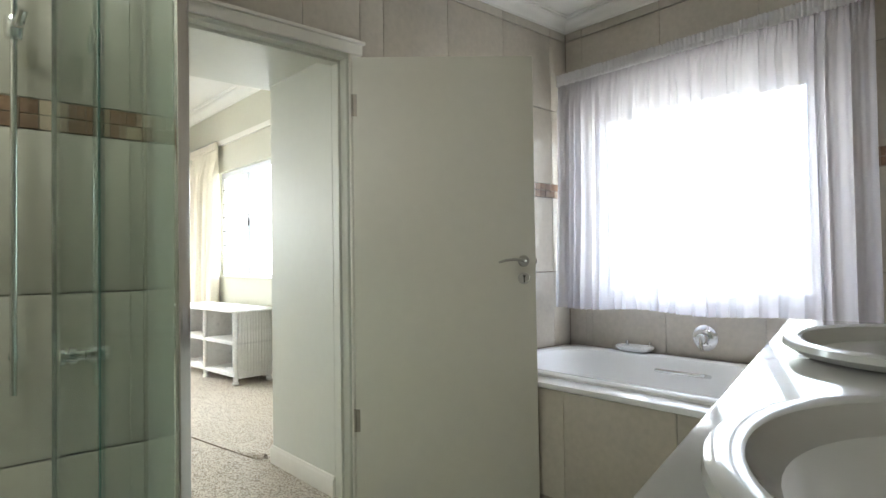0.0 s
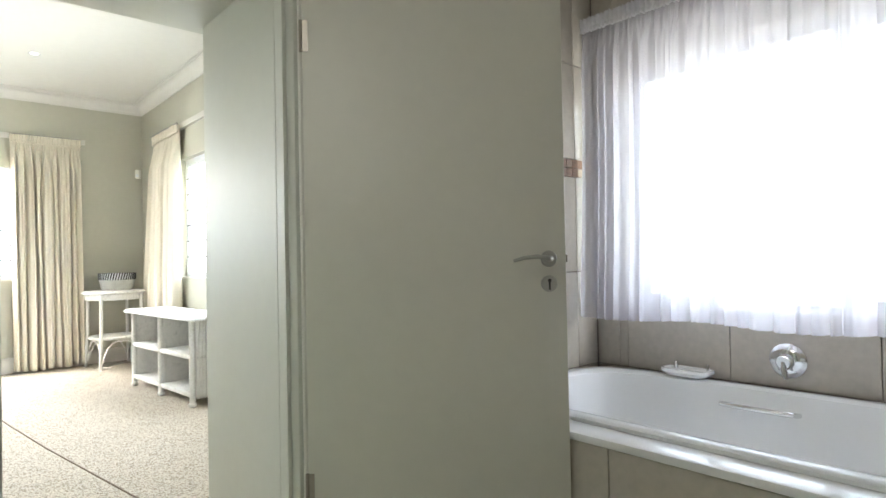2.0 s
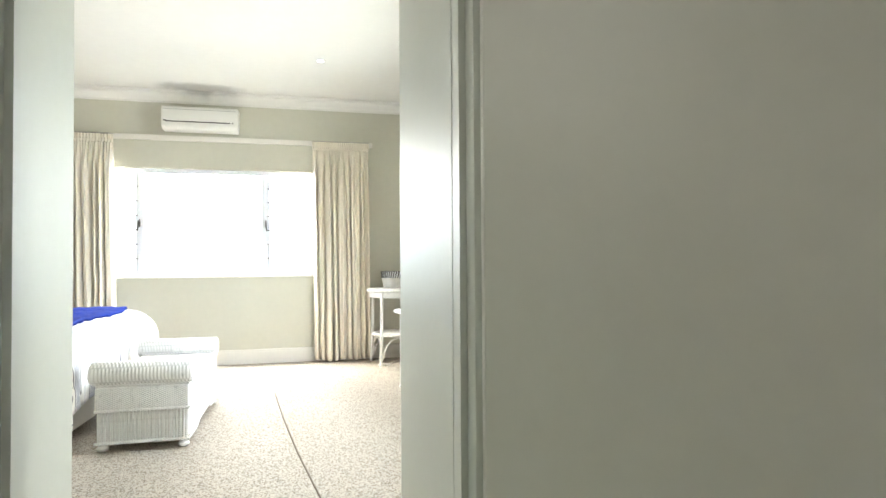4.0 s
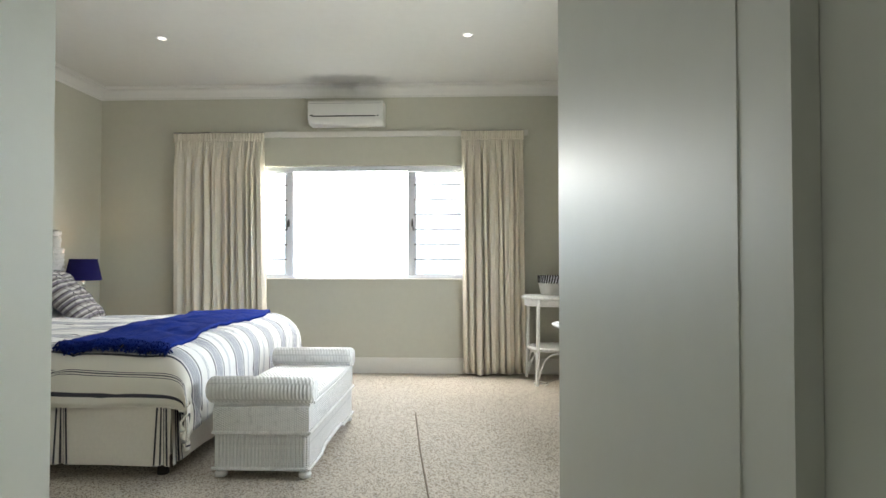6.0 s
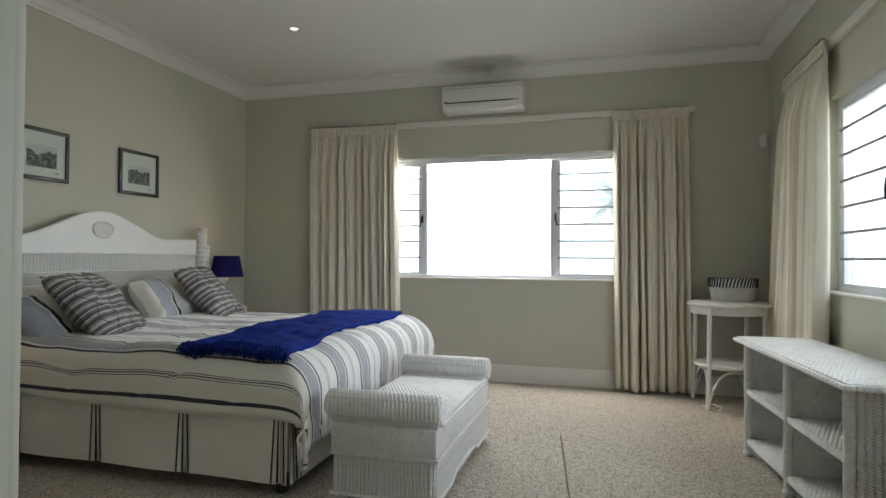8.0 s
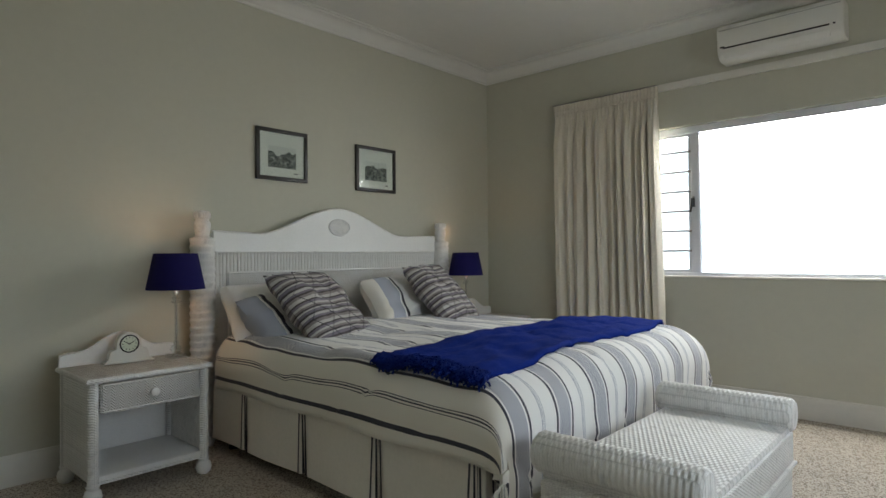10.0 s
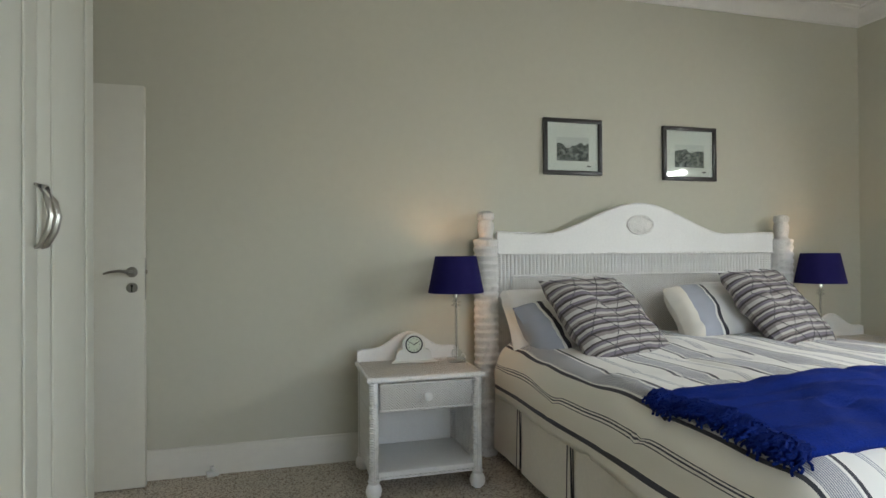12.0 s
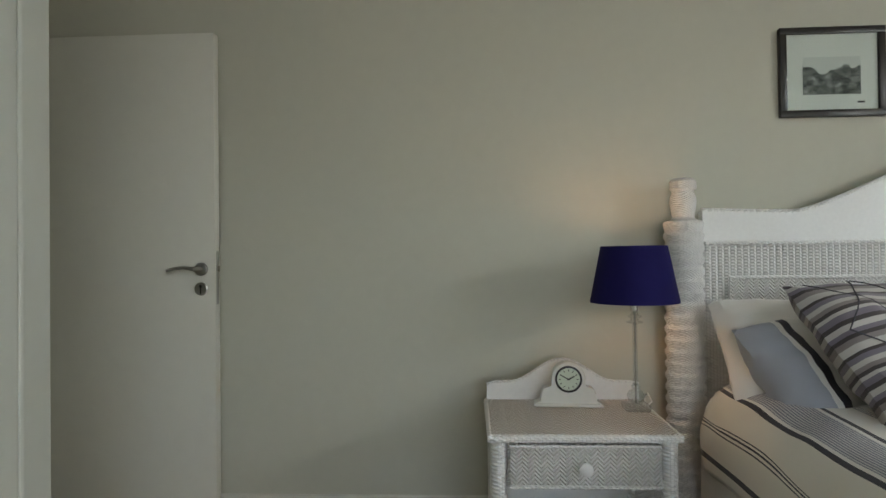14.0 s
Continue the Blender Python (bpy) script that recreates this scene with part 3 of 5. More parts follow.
def door_leaf(name, at, turn, hand, label, width=0.80, height=2.02):
    """A flush door. Local x runs from the hinge to the lock, y through the leaf; hand: the side (y) on which its hinges show."""
    d = thing(name, label, "door", at, turn)
    t = 0.042
    part("leaf", boxes((0, width, -t / 2, t / 2, 0.008, height), bevel=0.002), M_DOOR, d)
    zk = 1.085
    for s in (1, -1):
        bm = lathe([(0.026, 0.0), (0.026, 0.007), (0.023, 0.010)], 28)
        bm.transform(pose(width - 0.055, s * t / 2, zk, -90 * s))
        part("rose", bm, M_STEEL, d)
        bm = tube([(width - 0.055, s * (t / 2 + 0.004), zk), (width - 0.055, s * (t / 2 + 0.040), zk), (width - 0.062, s * (t / 2 + 0.052), zk + 0.001), (width - 0.10, s * (t / 2 + 0.054), zk + 0.008),
                   (width - 0.14, s * (t / 2 + 0.052), zk + 0.004), (width - 0.172, s * (t / 2 + 0.046), zk - 0.005)], lambda u: 0.0095 - 0.004 * u, 12)
        part("lever_handle", bm, M_STEEL, d)
        bm = lathe([(0.026, 0.0), (0.026, 0.006), (0.023, 0.009)], 28)
        bm.transform(pose(width - 0.055, s * t / 2, zk - 0.078, -90 * s))
        part("keyhole_rose", bm, M_STEEL, d)
        y0, y1 = sorted((s * (t / 2 + 0.009), s * (t / 2 + 0.0105)))
        bm = boxes((width - 0.058, width - 0.052, y0, y1, zk - 0.098, zk - 0.072))
        lathe([(0.006, 0), (0.006, 0.0015)], 12, bm=bm).verts.ensure_lookup_table()
        for v in bm.verts[-24:]:
            v.co = Vector((width - 0.055 + v.co.x, s * (t / 2 + 0.009 + v.co.z), zk - 0.068 + v.co.y))
        part("keyhole", bm, M_BLACK, d)
    part("lock_plate", boxes((width, width + 0.0015, -0.011, 0.011, zk - 0.14, zk + 0.07)), M_STEEL, d, smooth=False)
    part("latch_bolt", boxes((width + 0.0015, width + 0.010, -0.006, 0.006, zk - 0.012, zk + 0.012), bevel=0.003), M_BRASS, d)
    for z in (0.38, 1.80):
        bm = tube([(-0.004, hand * t / 2, z - 0.05), (-0.004, hand * t / 2, z + 0.05)], 0.006, 8)
        y0, y1 = sorted((hand * t / 2, hand * (t / 2 + 0.0015)))
        box(bm, 0.0, 0.018, y0, y1, z - 0.05, z + 0.05)
        part("hinge", bm, M_BRASS, d)
    return d


door_leaf("bathroom_door", (0.238, DY1 + 0.018, 0), 49.4, -1, "plain cream flush door standing open into the bathroom", 0.818)
door_leaf("entrance_door", (0.062, 0.105, 0), 180.0, -1, "plain cream flush door folded open against the wall")

# ---- bathroom ----
BN, BE, BS, BC = 5.63, 3.05, 1.55, 2.62
SX, SY, NIB = 1.64, 2.80, 0.53
BX0, BX1, BZ0, BZ1 = 0.38, 1.63, 0.84, 2.00
wall_x("wall_bathroom_west", 0.10, 0.20, 1.3, BN + 0.25, BC, [(DY0 - 0.03, DY1 + 0.03, 0.0, DOOR_Z + 0.03)], M_GROUT)
wall_y("wall_bathroom_north", BN, BN + 0.15, 0.20, BE + 0.2, BC, [(BX0, BX1, BZ0, BZ1)], M_GROUT)
wall_x("wall_bathroom_east", BE, BE + 0.2, 1.3, BN, BC, mat=M_TILE)
wall_y("wall_bathroom_south", 1.3, BS, 0.20, BE, BC, mat=M_TILE)
structure("floor_bathroom", boxes((0.16, BE + 0.2, 1.3, BN + 0.25, -0.15, -0.004)), M_FLOORTILE)
structure("ceiling_bathroom", boxes((0.10, BE + 0.2, 1.3, BN + 0.25, BC, BC + 0.12)), M_CEIL)
run([(o * 0.7, BC - 0.001 + h * 0.7) for o, h in COVE], [(NIB, BS), (BE, BS), (BE, BN - 0.01), (0.21, BN - 0.01), (0.21, 3.041), (NIB, 3.041)], "cornice_bathroom", M_CEIL, True, "white plaster cornice")
win = window("window_bathroom", Matrix.Translation((BX0, BN + 0.08, 0)), BX1 - BX0, BZ0, BZ1, 0.28, bars=0)
structure("window_ledge_bathroom", boxes((BX0 + 0.001, BX1 - 0.001, BN - 0.008, BN + 0.003, BZ0 - 0.03, BZ0 - 0.0)), M_TILE)

# bath
bath = thing("bath", "white built-in bath with a chrome grab handle", "bath", (0.214, 4.61, 0))
BL, BW = 1.70, 1.045


def bath_shell():
    bm = bmesh.new()
    cx, cy, hx, hy = BL / 2, 0.553, BL / 2 - 0.02, 0.44
    rings = []
    for inset, z in ((0.0, 0.52), (0.0, 0.548), (0.012, 0.556), (0.05, 0.556), (0.066, 0.548), (0.085, 0.50), (0.13, 0.30), (0.17, 0.19), (0.24, 0.155), (0.32, 0.15)):
        ring = []
        for i in range(56):
            a = 2 * math.pi * i / 56
            p = 7 if inset < 0.06 else 4
            c, s = math.cos(a), math.sin(a)
            k = (abs(c) ** p + abs(s) ** p) ** (-1 / p)
            slope = 1.6 * (inset - 0.06) if inset > 0.06 and c > 0 else 0
            ring.append(bm.verts.new((cx + k * c * (hx - inset - slope), cy + k * s * (hy - inset), z)))
        rings.append(ring)
    for a, b in zip(rings, rings[1:]):
        for i in range(56):
            bm.faces.new((a[i], a[(i + 1) % 56], b[(i + 1) % 56], b[i]))
    bm.faces.new(rings[-1])
    return bm


part("tub", bath_shell(), M_ENAMEL, bath)
part("ledge", boxes((0, BL, 0.0, 0.118, 0.512, 0.537), bevel=0.004), M_ENAMEL, bath, "white tiled front ledge")
part("carcass", boxes((0, BL, 0.02, 0.11, 0.0, 0.511)), M_GROUT, bath)
x = 0.0
for x0, x1 in ((0.003, 0.17), (0.173, 0.692), (0.695, 1.21), (1.213, BL - 0.003)):
    part("tile", boxes((x0, x1, 0.008, 0.0195, 0.03, 0.509), bevel=0.002), M_TILE, bath)
bm = tube([(0.665, 0.93, 0.475), (0.665, 0.865, 0.488), (0.672, 0.845, 0.493), (0.69, 0.835, 0.494), (0.905, 0.835, 0.494), (0.925, 0.845, 0.493), (0.932, 0.865, 0.488), (0.932, 0.93, 0.475)], 0.010, 10)
part("grab_handle", bm, M_CHROME, bath, "chrome grab handle")
# things on the tiled wall over the bath
mixer = thing("bath_mixer", "round chrome bath mixer on the beige tiled wall", "tap", (1.08, BN - 0.012, 0.664))
bm = lathe([(0.068, 0.0), (0.068, 0.006), (0.055, 0.016), (0.034, 0.022)], 36)
bm.transform(pose(0, 0, 0, 90))
part("cover_plate", bm, M_CHROME, mixer)
bm = lathe([(0.030, 0.018), (0.030, 0.050), (0.024, 0.060)], 28)
bm.transform(pose(0, 0, 0, 90))
part("body", bm, M_CHROME, mixer)
part("lever", tube([(0, -0.05, 0.0), (0.004, -0.062, -0.03), (0.012, -0.068, -0.062)], lambda u: 0.012 - 0.004 * u, 10), M_CHROME, mixer)
dish = thing("soap_dish", "white ceramic soap dish on the beige tiled wall", "soap dish", (0.70, BN - 0.012, 0.585))
bm = bmesh.new()
rings = []
for k, z in ((0.80, -0.016), (1.0, -0.004), (1.0, 0.006), (0.90, 0.006), (0.84, -0.006)):
    rings.append([bm.verts.new((0.082 * k * math.cos(a) * (abs(math.cos(a)) ** 4 + abs(math.sin(a)) ** 4) ** -0.25, -0.045 + 0.044 * k * math.sin(a) * (abs(math.cos(a)) ** 4 + abs(math.sin(a)) ** 4) ** -0.25, z)) for a in [2 * math.pi * i / 32 for i in range(32)]])
for a, b in zip(rings, rings[1:]):
    for i in range(32):
        bm.faces.new((a[i], a[(i + 1) % 32], b[(i + 1) % 32], b[i]))
bm.faces.new(rings[0]), bm.faces.new(rings[-1])
part("tray", bm, M_ENAMEL, dish)
dish.scale = (1.3, 1.3, 1.3)
for sx in (-0.055, 0.055):
    part("stud", lathe([(0.006, 0.0), (0.006, 0.018), (0.004, 0.021)], 12, (sx, -0.012, 0.0)), M_CHROME, dish)

# vanity with two basins, set at an angle
vanity = thing("vanity", "white glossy worktop on a white cupboard", "vanity unit", (1.885, 4.385, 0), -75.7)
VL, VD = 1.78, 0.62
part("worktop", boxes((0, VL, 0.0, VD, 0.872, 0.91), bevel=0.006), M_COUNTER, vanity)
part("cupboard", boxes((0.03, VL - 0.03, 0.04, VD - 0.02, 0.0, 0.871)), M_WHITE, vanity)


def basin(name, at):
    b = thing(name, "white oval countertop basin with a rolled rim", "basin", at, -75.7, "basins in the vanity")
    prof = [(0.232, 0.0), (0.252, 0.006), (0.264, 0.016), (0.262, 0.026), (0.246, 0.030), (0.228, 0.026), (0.216, 0.012), (0.20, -0.0), (0.17, -0.06), (0.11, -0.095), (0.03, -0.105)]
    part("bowl", lathe(prof, 56, sx=1.06, sy=0.88), M_CERAMIC, b)
    part("waste", lathe([(0.022, -0.104), (0.022, -0.100), (0.012, -0.099)], 20), M_CHROME, b)
    return b


basin("basin", (2.491, 3.096, 0.911))
basin("basin", (2.296, 3.851, 0.911))

structure("wall_return", boxes((0.242, 0.512, 3.0425, 3.125, 0, BC - 0.10), bevel=0.004), M_TRIM)

# shower enclosure: two glass sides from a tiled nib wall, with a chrome corner post
structure("wall_shower", boxes((0.2005, NIB - 0.011, BS, 3.030, 0, BC)), M_GROUT)
shower = thing("shower_enclosure", "clear greenish glass shower enclosure with a chrome corner post", "shower", (0, 0, 0))
part("side_pane", boxes((SX - 0.004, SX + 0.004, BS + 0.01, SY - 0.012, 0.06, 2.02)), M_SHOWER, shower, "clear greenish glass panel", False)
part("door_pane", boxes((NIB + 0.012, 1.104, SY - 0.004, SY + 0.004, 0.08, 2.0)), M_SHOWER, shower, "clear greenish glass door", False)
part("front_pane", boxes((1.117, SX - 0.012, SY - 0.004, SY + 0.004, 0.06, 2.02)), M_SHOWER, shower, "clear greenish glass panel", False)
part("post", boxes((SX - 0.011, SX + 0.006, SY - 0.011, SY + 0.006, 0.05, 2.05), bevel=0.003), M_CHROME, shower)
part("seal", boxes((1.1045, 1.1165, SY - 0.006, SY + 0.006, 0.08, 2.0)), M_SHOWER_EDGE, shower, smooth=False)
part("wall_channel", boxes((NIB + 0.001, NIB + 0.011, SY - 0.010, SY + 0.010, 0.06, 2.02)), M_CHROME, shower, smooth=False)
part("rail", boxes((SX - 0.012, SX + 0.010, BS + 0.005, SY - 0.013, 2.03, 2.06), (NIB + 0.001, SX - 0.013, SY - 0.010, SY + 0.010, 2.03, 2.06), bevel=0.003), M_CHROME, shower)
for s in (-90, 90):
    bm = lathe([(0.013, 0.004), (0.013, 0.014), (0.020, 0.016), (0.020, 0.030), (0.014, 0.033), (0.014, 0.037), (0.020, 0.039), (0.020, 0.048), (0.016, 0.051)], 28)
    bm.transform(pose(0.93, SY, 0.885, s))
    part("knob", bm, M_CHROME, shower)
part("tray", boxes((NIB + 0.003, SX + 0.03, BS + 0.002, SY + 0.03, -0.003, 0.05), bevel=0.01), M_ENAMEL, shower)
riser = thing("shower_riser", "slim chrome shower riser rail with a bracket on the tiles", "shower fitting", (NIB + 0.002, 2.70, 0))
part("riser_pipe", tube([(0.045, 0, 0.75), (0.045, 0, 2.0)], 0.009, 12), M_CHROME, riser)
for z in (0.85, 1.95):
    part("bracket", tube([(0.0, 0, z), (0.045, 0, z)], 0.012, 12), M_CHROME, riser)
bm = lathe([(0.018, -0.03), (0.022, -0.02), (0.022, 0.02), (0.018, 0.03)], 16, (0.045, 0, 1.73))
tube([(0.045, 0, 1.73), (0.08, 0.01, 1.74), (0.10, 0.015, 1.765)], 0.012, 10, bm)
part("hand_shower_holder", bm, M_CHROME, riser)

# tiles of the two bathroom walls
def clip_tiles(spans_u, spans_z, hole):
    """Rectangles of the tile grid with an opening cut out."""
    for u0, u1 in spans_u:
        for z0, z1 in spans_z:
            h = hole
            if u1 <= h[0] or u0 >= h[1] or z1 <= h[2] or z0 >= h[3]:
                yield u0, u1, z0, z1
                continue
            for r in ((u0, min(u1, h[0]), z0, z1), (max(u0, h[1]), u1, z0, z1), (max(u0, h[0]), min(u1, h[1]), z0, h[2]), (max(u0, h[0]), min(u1, h[1]), h[3], z1)):
                if r[1] - r[0] > 0.015 and r[3] - r[2] > 0.015:
                    yield r


ROWS_Z = [(0.0, 0.55), (0.553, 1.012), (1.015, 1.472), (1.56, 2.02), (2.023, 2.485), (2.488, BC - 0.01)]
J = 0.0015
us = [0.215, 0.335, 0.858, 1.381, 1.904, 2.427, BE - 0.01]
wall = bpy.data.objects["wall_bathroom_north"]
for u0, u1, z0, z1 in clip_tiles(list(zip(us, us[1:])), ROWS_Z, (BX0, BX1, BZ0, BZ1)):
    part("tile", boxes((u0 + J, u1 - J, BN - 0.011, BN - 0.0005, z0 + J, z1 - J), bevel=0.0015), M_TILE, wall)
wall2 = bpy.data.objects["wall_bathroom_west"]
ws = [3.04, 3.32, 3.75, 4.18, 4.60, 5.03, 5.46, BN - 0.012]
for u0, u1, z0, z1 in clip_tiles(list(zip(ws, ws[1:])), ROWS_Z, (DY0 - 0.075, DY1 + 0.075, -1, DOOR_Z + 0.075)):
    part("tile", boxes((0.2005, 0.211, u0 + J, u1 - J, z0 + J, z1 - J), bevel=0.0015), M_TILE, wall2)
wall3 = bpy.data.objects["wall_shower"]
ws = [BS + 0.005, 1.74, 2.17, 2.60, 3.030]
for u0, u1 in zip(ws, ws[1:]):
    for z0, z1 in ROWS_Z:
        part("tile", boxes((NIB - 0.0105, NIB, u0 + J, u1 - J, z0 + J, z1 - J), bevel=0.0015), M_TILE, wall3)
for z0, z1 in ROWS_Z + [(1.475, 1.557)]:
    part("tile", boxes((0.215, NIB, 3.0305, 3.041, z0 + J, z1 - J), bevel=0.0015), M_TILE, wall3)
rng = random.Random(5)
for kind, span in (("n", (0.222, BX0 - 0.002)), ("n", (BX1 + 0.002, BE - 0.02)), ("s", (1.56, 3.028)), ("w", (DY1 + 0.08, BN - 0.015))):
    k = max(1, round((span[1] - span[0]) / 0.045))
    for i in range(k):
        a = span[0] + (span[1] - span[0]) * i / k
        b = span[0] + (span[1] - span[0]) * (i + 1) / k
        for z0, z1 in ((1.475, 1.514), (1.517, 1.557)):
            mt = rng.choice((M_DECOR, M_DECOR, M_DECOR2))
            size = (a + J, b - J, BN - 0.012, BN - 0.0005, z0, z1) if kind == "n" else (0.2005, 0.2125, a + J, b - J, z0, z1) if kind == "w" else (NIB - 0.0105, NIB + 0.0015, a + J, b - J, z0, z1)
            part("mosaic_tile", boxes(size), mt, {"n": wall, "w": wall2, "s": wall3}[kind], smooth=False)


# ---- curtains ----
def curtain(name, m, width, z0, z1, label, folds, flare=0.0, shift=0.0, seed=1, mat=None, depth=0.035, header=0.09, thick=0.002, group="", cat="curtain", head_mat=None):
    """A hanging curtain; local x along the wall, y towards the room. flare widens its foot, shift slides it."""
    rn = random.Random(seed)
    ph = [rn.uniform(0, 6.3) for _ in range(4)]
    c = thing(name, label, cat, m.translation, math.degrees(m.to_euler().z), group)

    # folds of uneven width, each a soft round back with a narrow crease
    cuts = [0.0]
    for _ in range(int(folds)):
        cuts.append(cuts[-1] + rn.uniform(0.55, 1.5))
    cuts = [q / cuts[-1] for q in cuts]
    deep = [rn.uniform(0.6, 1.25) for _ in cuts]
    lean = [rn.uniform(-0.35, 0.35) for _ in cuts]

    def f(u, v):
        z = z1 + (z0 - z1) * v
        k = max(i for i in range(len(cuts)) if cuts[i] <= min(u, 0.9999))
        k = min(k, len(cuts) - 2)
        q = (u - cuts[k]) / (cuts[k + 1] - cuts[k])
        q = min(1, max(0, q + lean[k] * 0.5 * math.sin(math.pi * q) * (1 - v)))
        back = math.sin(math.pi * q) ** 0.62 * (deep[k] * (1 - q) + deep[k + 1] * q)
        small = 0.25 * math.sin(2 * math.pi * folds * 1.9 * u + ph[1] + v) * (1 - 0.6 * v)
        amp = depth * (0.12 if v < 0.04 else 0.12 + 0.88 * min(1, (v - 0.04) * 9) * (0.85 + 0.25 * v))
        fine = 0.006 * math.sin(2 * math.pi * folds * 3.1 * u + ph[0]) * math.exp(-((v - 0.06) / 0.06) ** 2)
        x = width * u * (1 + flare * v ** 1.3) + shift * v ** 1.2 + 0.012 * math.sin(2.3 * math.pi * u * 3 + ph[2] + 2.5 * v) * min(1, 4 * v) * math.sin(math.pi * u)
        y = 0.02 + amp * (2.1 * back + small) + fine + 0.006 * math.sin(5 * v + ph[3] + 9 * u)
        return (x, y, z + (0.008 * math.sin(14 * u + ph[2]) if v > 0.98 else 0))

    bm = grid_sheet(int(folds * 16), 48, f)
    ob = part("cloth", bm, mat or M_CURTAIN, c)
    if thick:
        s = ob.modifiers.new("thickness", "SOLIDIFY")
        s.thickness = thick
    pleats = int(folds * 3)
    jog = [rn.uniform(0.5, 1.3) for _ in range(pleats + 1)]

    def head(u, v):
        k = pleats * u
        soft = abs(math.sin(math.pi * k)) ** 0.7 * jog[min(int(k), pleats)]
        pinch = 1 - 0.55 * math.exp(-((v - 0.62) / 0.12) ** 2)
        return (-0.003 + (width + 0.006) * u, 0.028 + depth * 0.25 + 0.016 * soft * pinch, z1 + 0.004 + 0.003 * math.sin(9 * k) - header * v)

    bm = grid_sheet(pleats * 8, 8, head)
    ob = part("heading_tape", bm, head_mat or mat or M_CURTAIN, c)
    s = ob.modifiers.new("thickness", "SOLIDIFY")
    s.thickness = 0.002
    return c


M90 = lambda x, y, a: Matrix.Translation((x, y, 0)) @ pose(0, 0, 0, 0, 0, a)
# west wall: local x along +y, local y towards +x needs a turn of 90 with the sheet mirrored, so x runs along -y
curtain("curtain", M90(W + 0.03, 1.735, -90), 0.925, 0.02, 2.435, "cream pinch-pleated curtain drawn aside at the window", 11, 0.05, -0.06, 3, group="cream curtains")
curtain("curtain", M90(W + 0.03, 4.37, -90), 0.62, 0.02, 2.435, "cream pinch-pleated curtain drawn aside near the corner table", 9, 0.0, -0.02, 8, depth=0.055, group="cream curtains")
curtain("curtain", M90(-4.0, N - 0.03, 180), 0.84, 0.02, 2.435, "cream pinch-pleated curtain behind the corner table", 9, 0.48, 0.0, 11, group="cream curtains")
for m, w in ((M90(W + 0.085, 1.74, -90), 0.935), (M90(W + 0.085, 4.375, -90), 0.63), (M90(-3.99, N - 0.085, 180), 0.86)):
    p = thing("curtain_rail", "slim metal curtain rail", "curtain rail", m.translation, math.degrees(m.to_euler().z))
    part("rail", boxes((0, w, -0.02, 0.004, 2.438, 2.444)), M_STEEL, p, smooth=False)
curtain("net_curtain", M90(1.88, BN - 0.12, 180), 1.63, 0.80, 2.225, "sheer white gathered net curtain over the bath window", 24, 0.02, 0.0, 5, mat=M_SHEER, depth=0.022, header=0.07, thick=0, head_mat=M_SHEER_HEAD)

# ---- air conditioner ----
ac = thing("air_conditioner", "white wall-mounted split air conditioner", "air conditioner", (W, 2.60, 2.495))
bm = bmesh.new()
prof = [(0.0, 0.0), (0.14, 0.0), (0.185, 0.03), (0.20, 0.075), (0.20, 0.20), (0.185, 0.235), (0.0, 0.238)]
a = [bm.verts.new((x, -0.375, z)) for x, z in prof]
b = [bm.verts.new((x, 0.375, z)) for x, z in prof]
bm.faces.new(a), bm.faces.new(list(reversed(b)))
for i in range(len(prof)):
    j = (i + 1) % len(prof)
    bm.faces.new((a[j], a[i], b[i], b[j]))
bmesh.ops.bevel(bm, geom=list(bm.edges), offset=0.004, segments=2, affect="EDGES")
part("casing", bm, M_PLASTIC, ac)
part("outlet_slot", boxes((0.155, 0.2035, -0.335, 0.30, 0.070, 0.080)), M_BLACK, ac, smooth=False)
bm = boxes((0.0, 0.012, -0.335, 0.30, 0.0, 0.048), bevel=0.003)
bm.transform(pose(0.160, 0, 0.010, 0, 28))
part("louvre", bm, M_PLASTIC, ac)
part("intake_line", boxes((0.1985, 0.2015, -0.36, 0.36, 0.2, 0.204)), M_STEEL, ac, smooth=False)
part("badge", boxes((0.2, 0.2015, -0.355, -0.325, 0.078, 0.09)), M_BLACK, ac, smooth=False)
part("receiver", boxes((0.2, 0.2015, 0.318, 0.332, 0.072, 0.083)), M_BLACK, ac, smooth=False)

# ---- downlights ----
for x, y in ((-4.14, 1.36), (-4.16, 3.81), (-1.75, 1.36), (-1.75, 3.81)):
    d = thing("downlight", "small round recessed ceiling downlight, lit", "downlight", (x, y, CEIL), group="ceiling downlights")
    part("ring", lathe([(0.045, 0.0), (0.043, -0.006), (0.032, -0.004), (0.030, 0.0)], 28), M_ENAMEL, d)
    part("lens", lathe([(0.029, -0.0005), (0.029, -0.003), (0.026, -0.004)], 24), M_SPOT, d)

# ---- alarm sensor ----
al = thing("motion_sensor", "small white alarm sensor high in the corner", "sensor", (W + 0.05, N - 0.055, 2.12), 45)
part("case", boxes((-0.028, 0.028, -0.02, 0.02, -0.05, 0.05), bevel=0.008), M_PLASTIC, al)
part("window", boxes((-0.018, 0.018, -0.0225, -0.0195, -0.035, -0.005), bevel=0.001), M_FRAME, al)

# ---- bed ----
BXC, BHW = -3.585, 1.03                   # middle and half width of the bed
BY0, BY1 = 0.20, 2.27                     # its head and its foot
TOPZ = 0.665


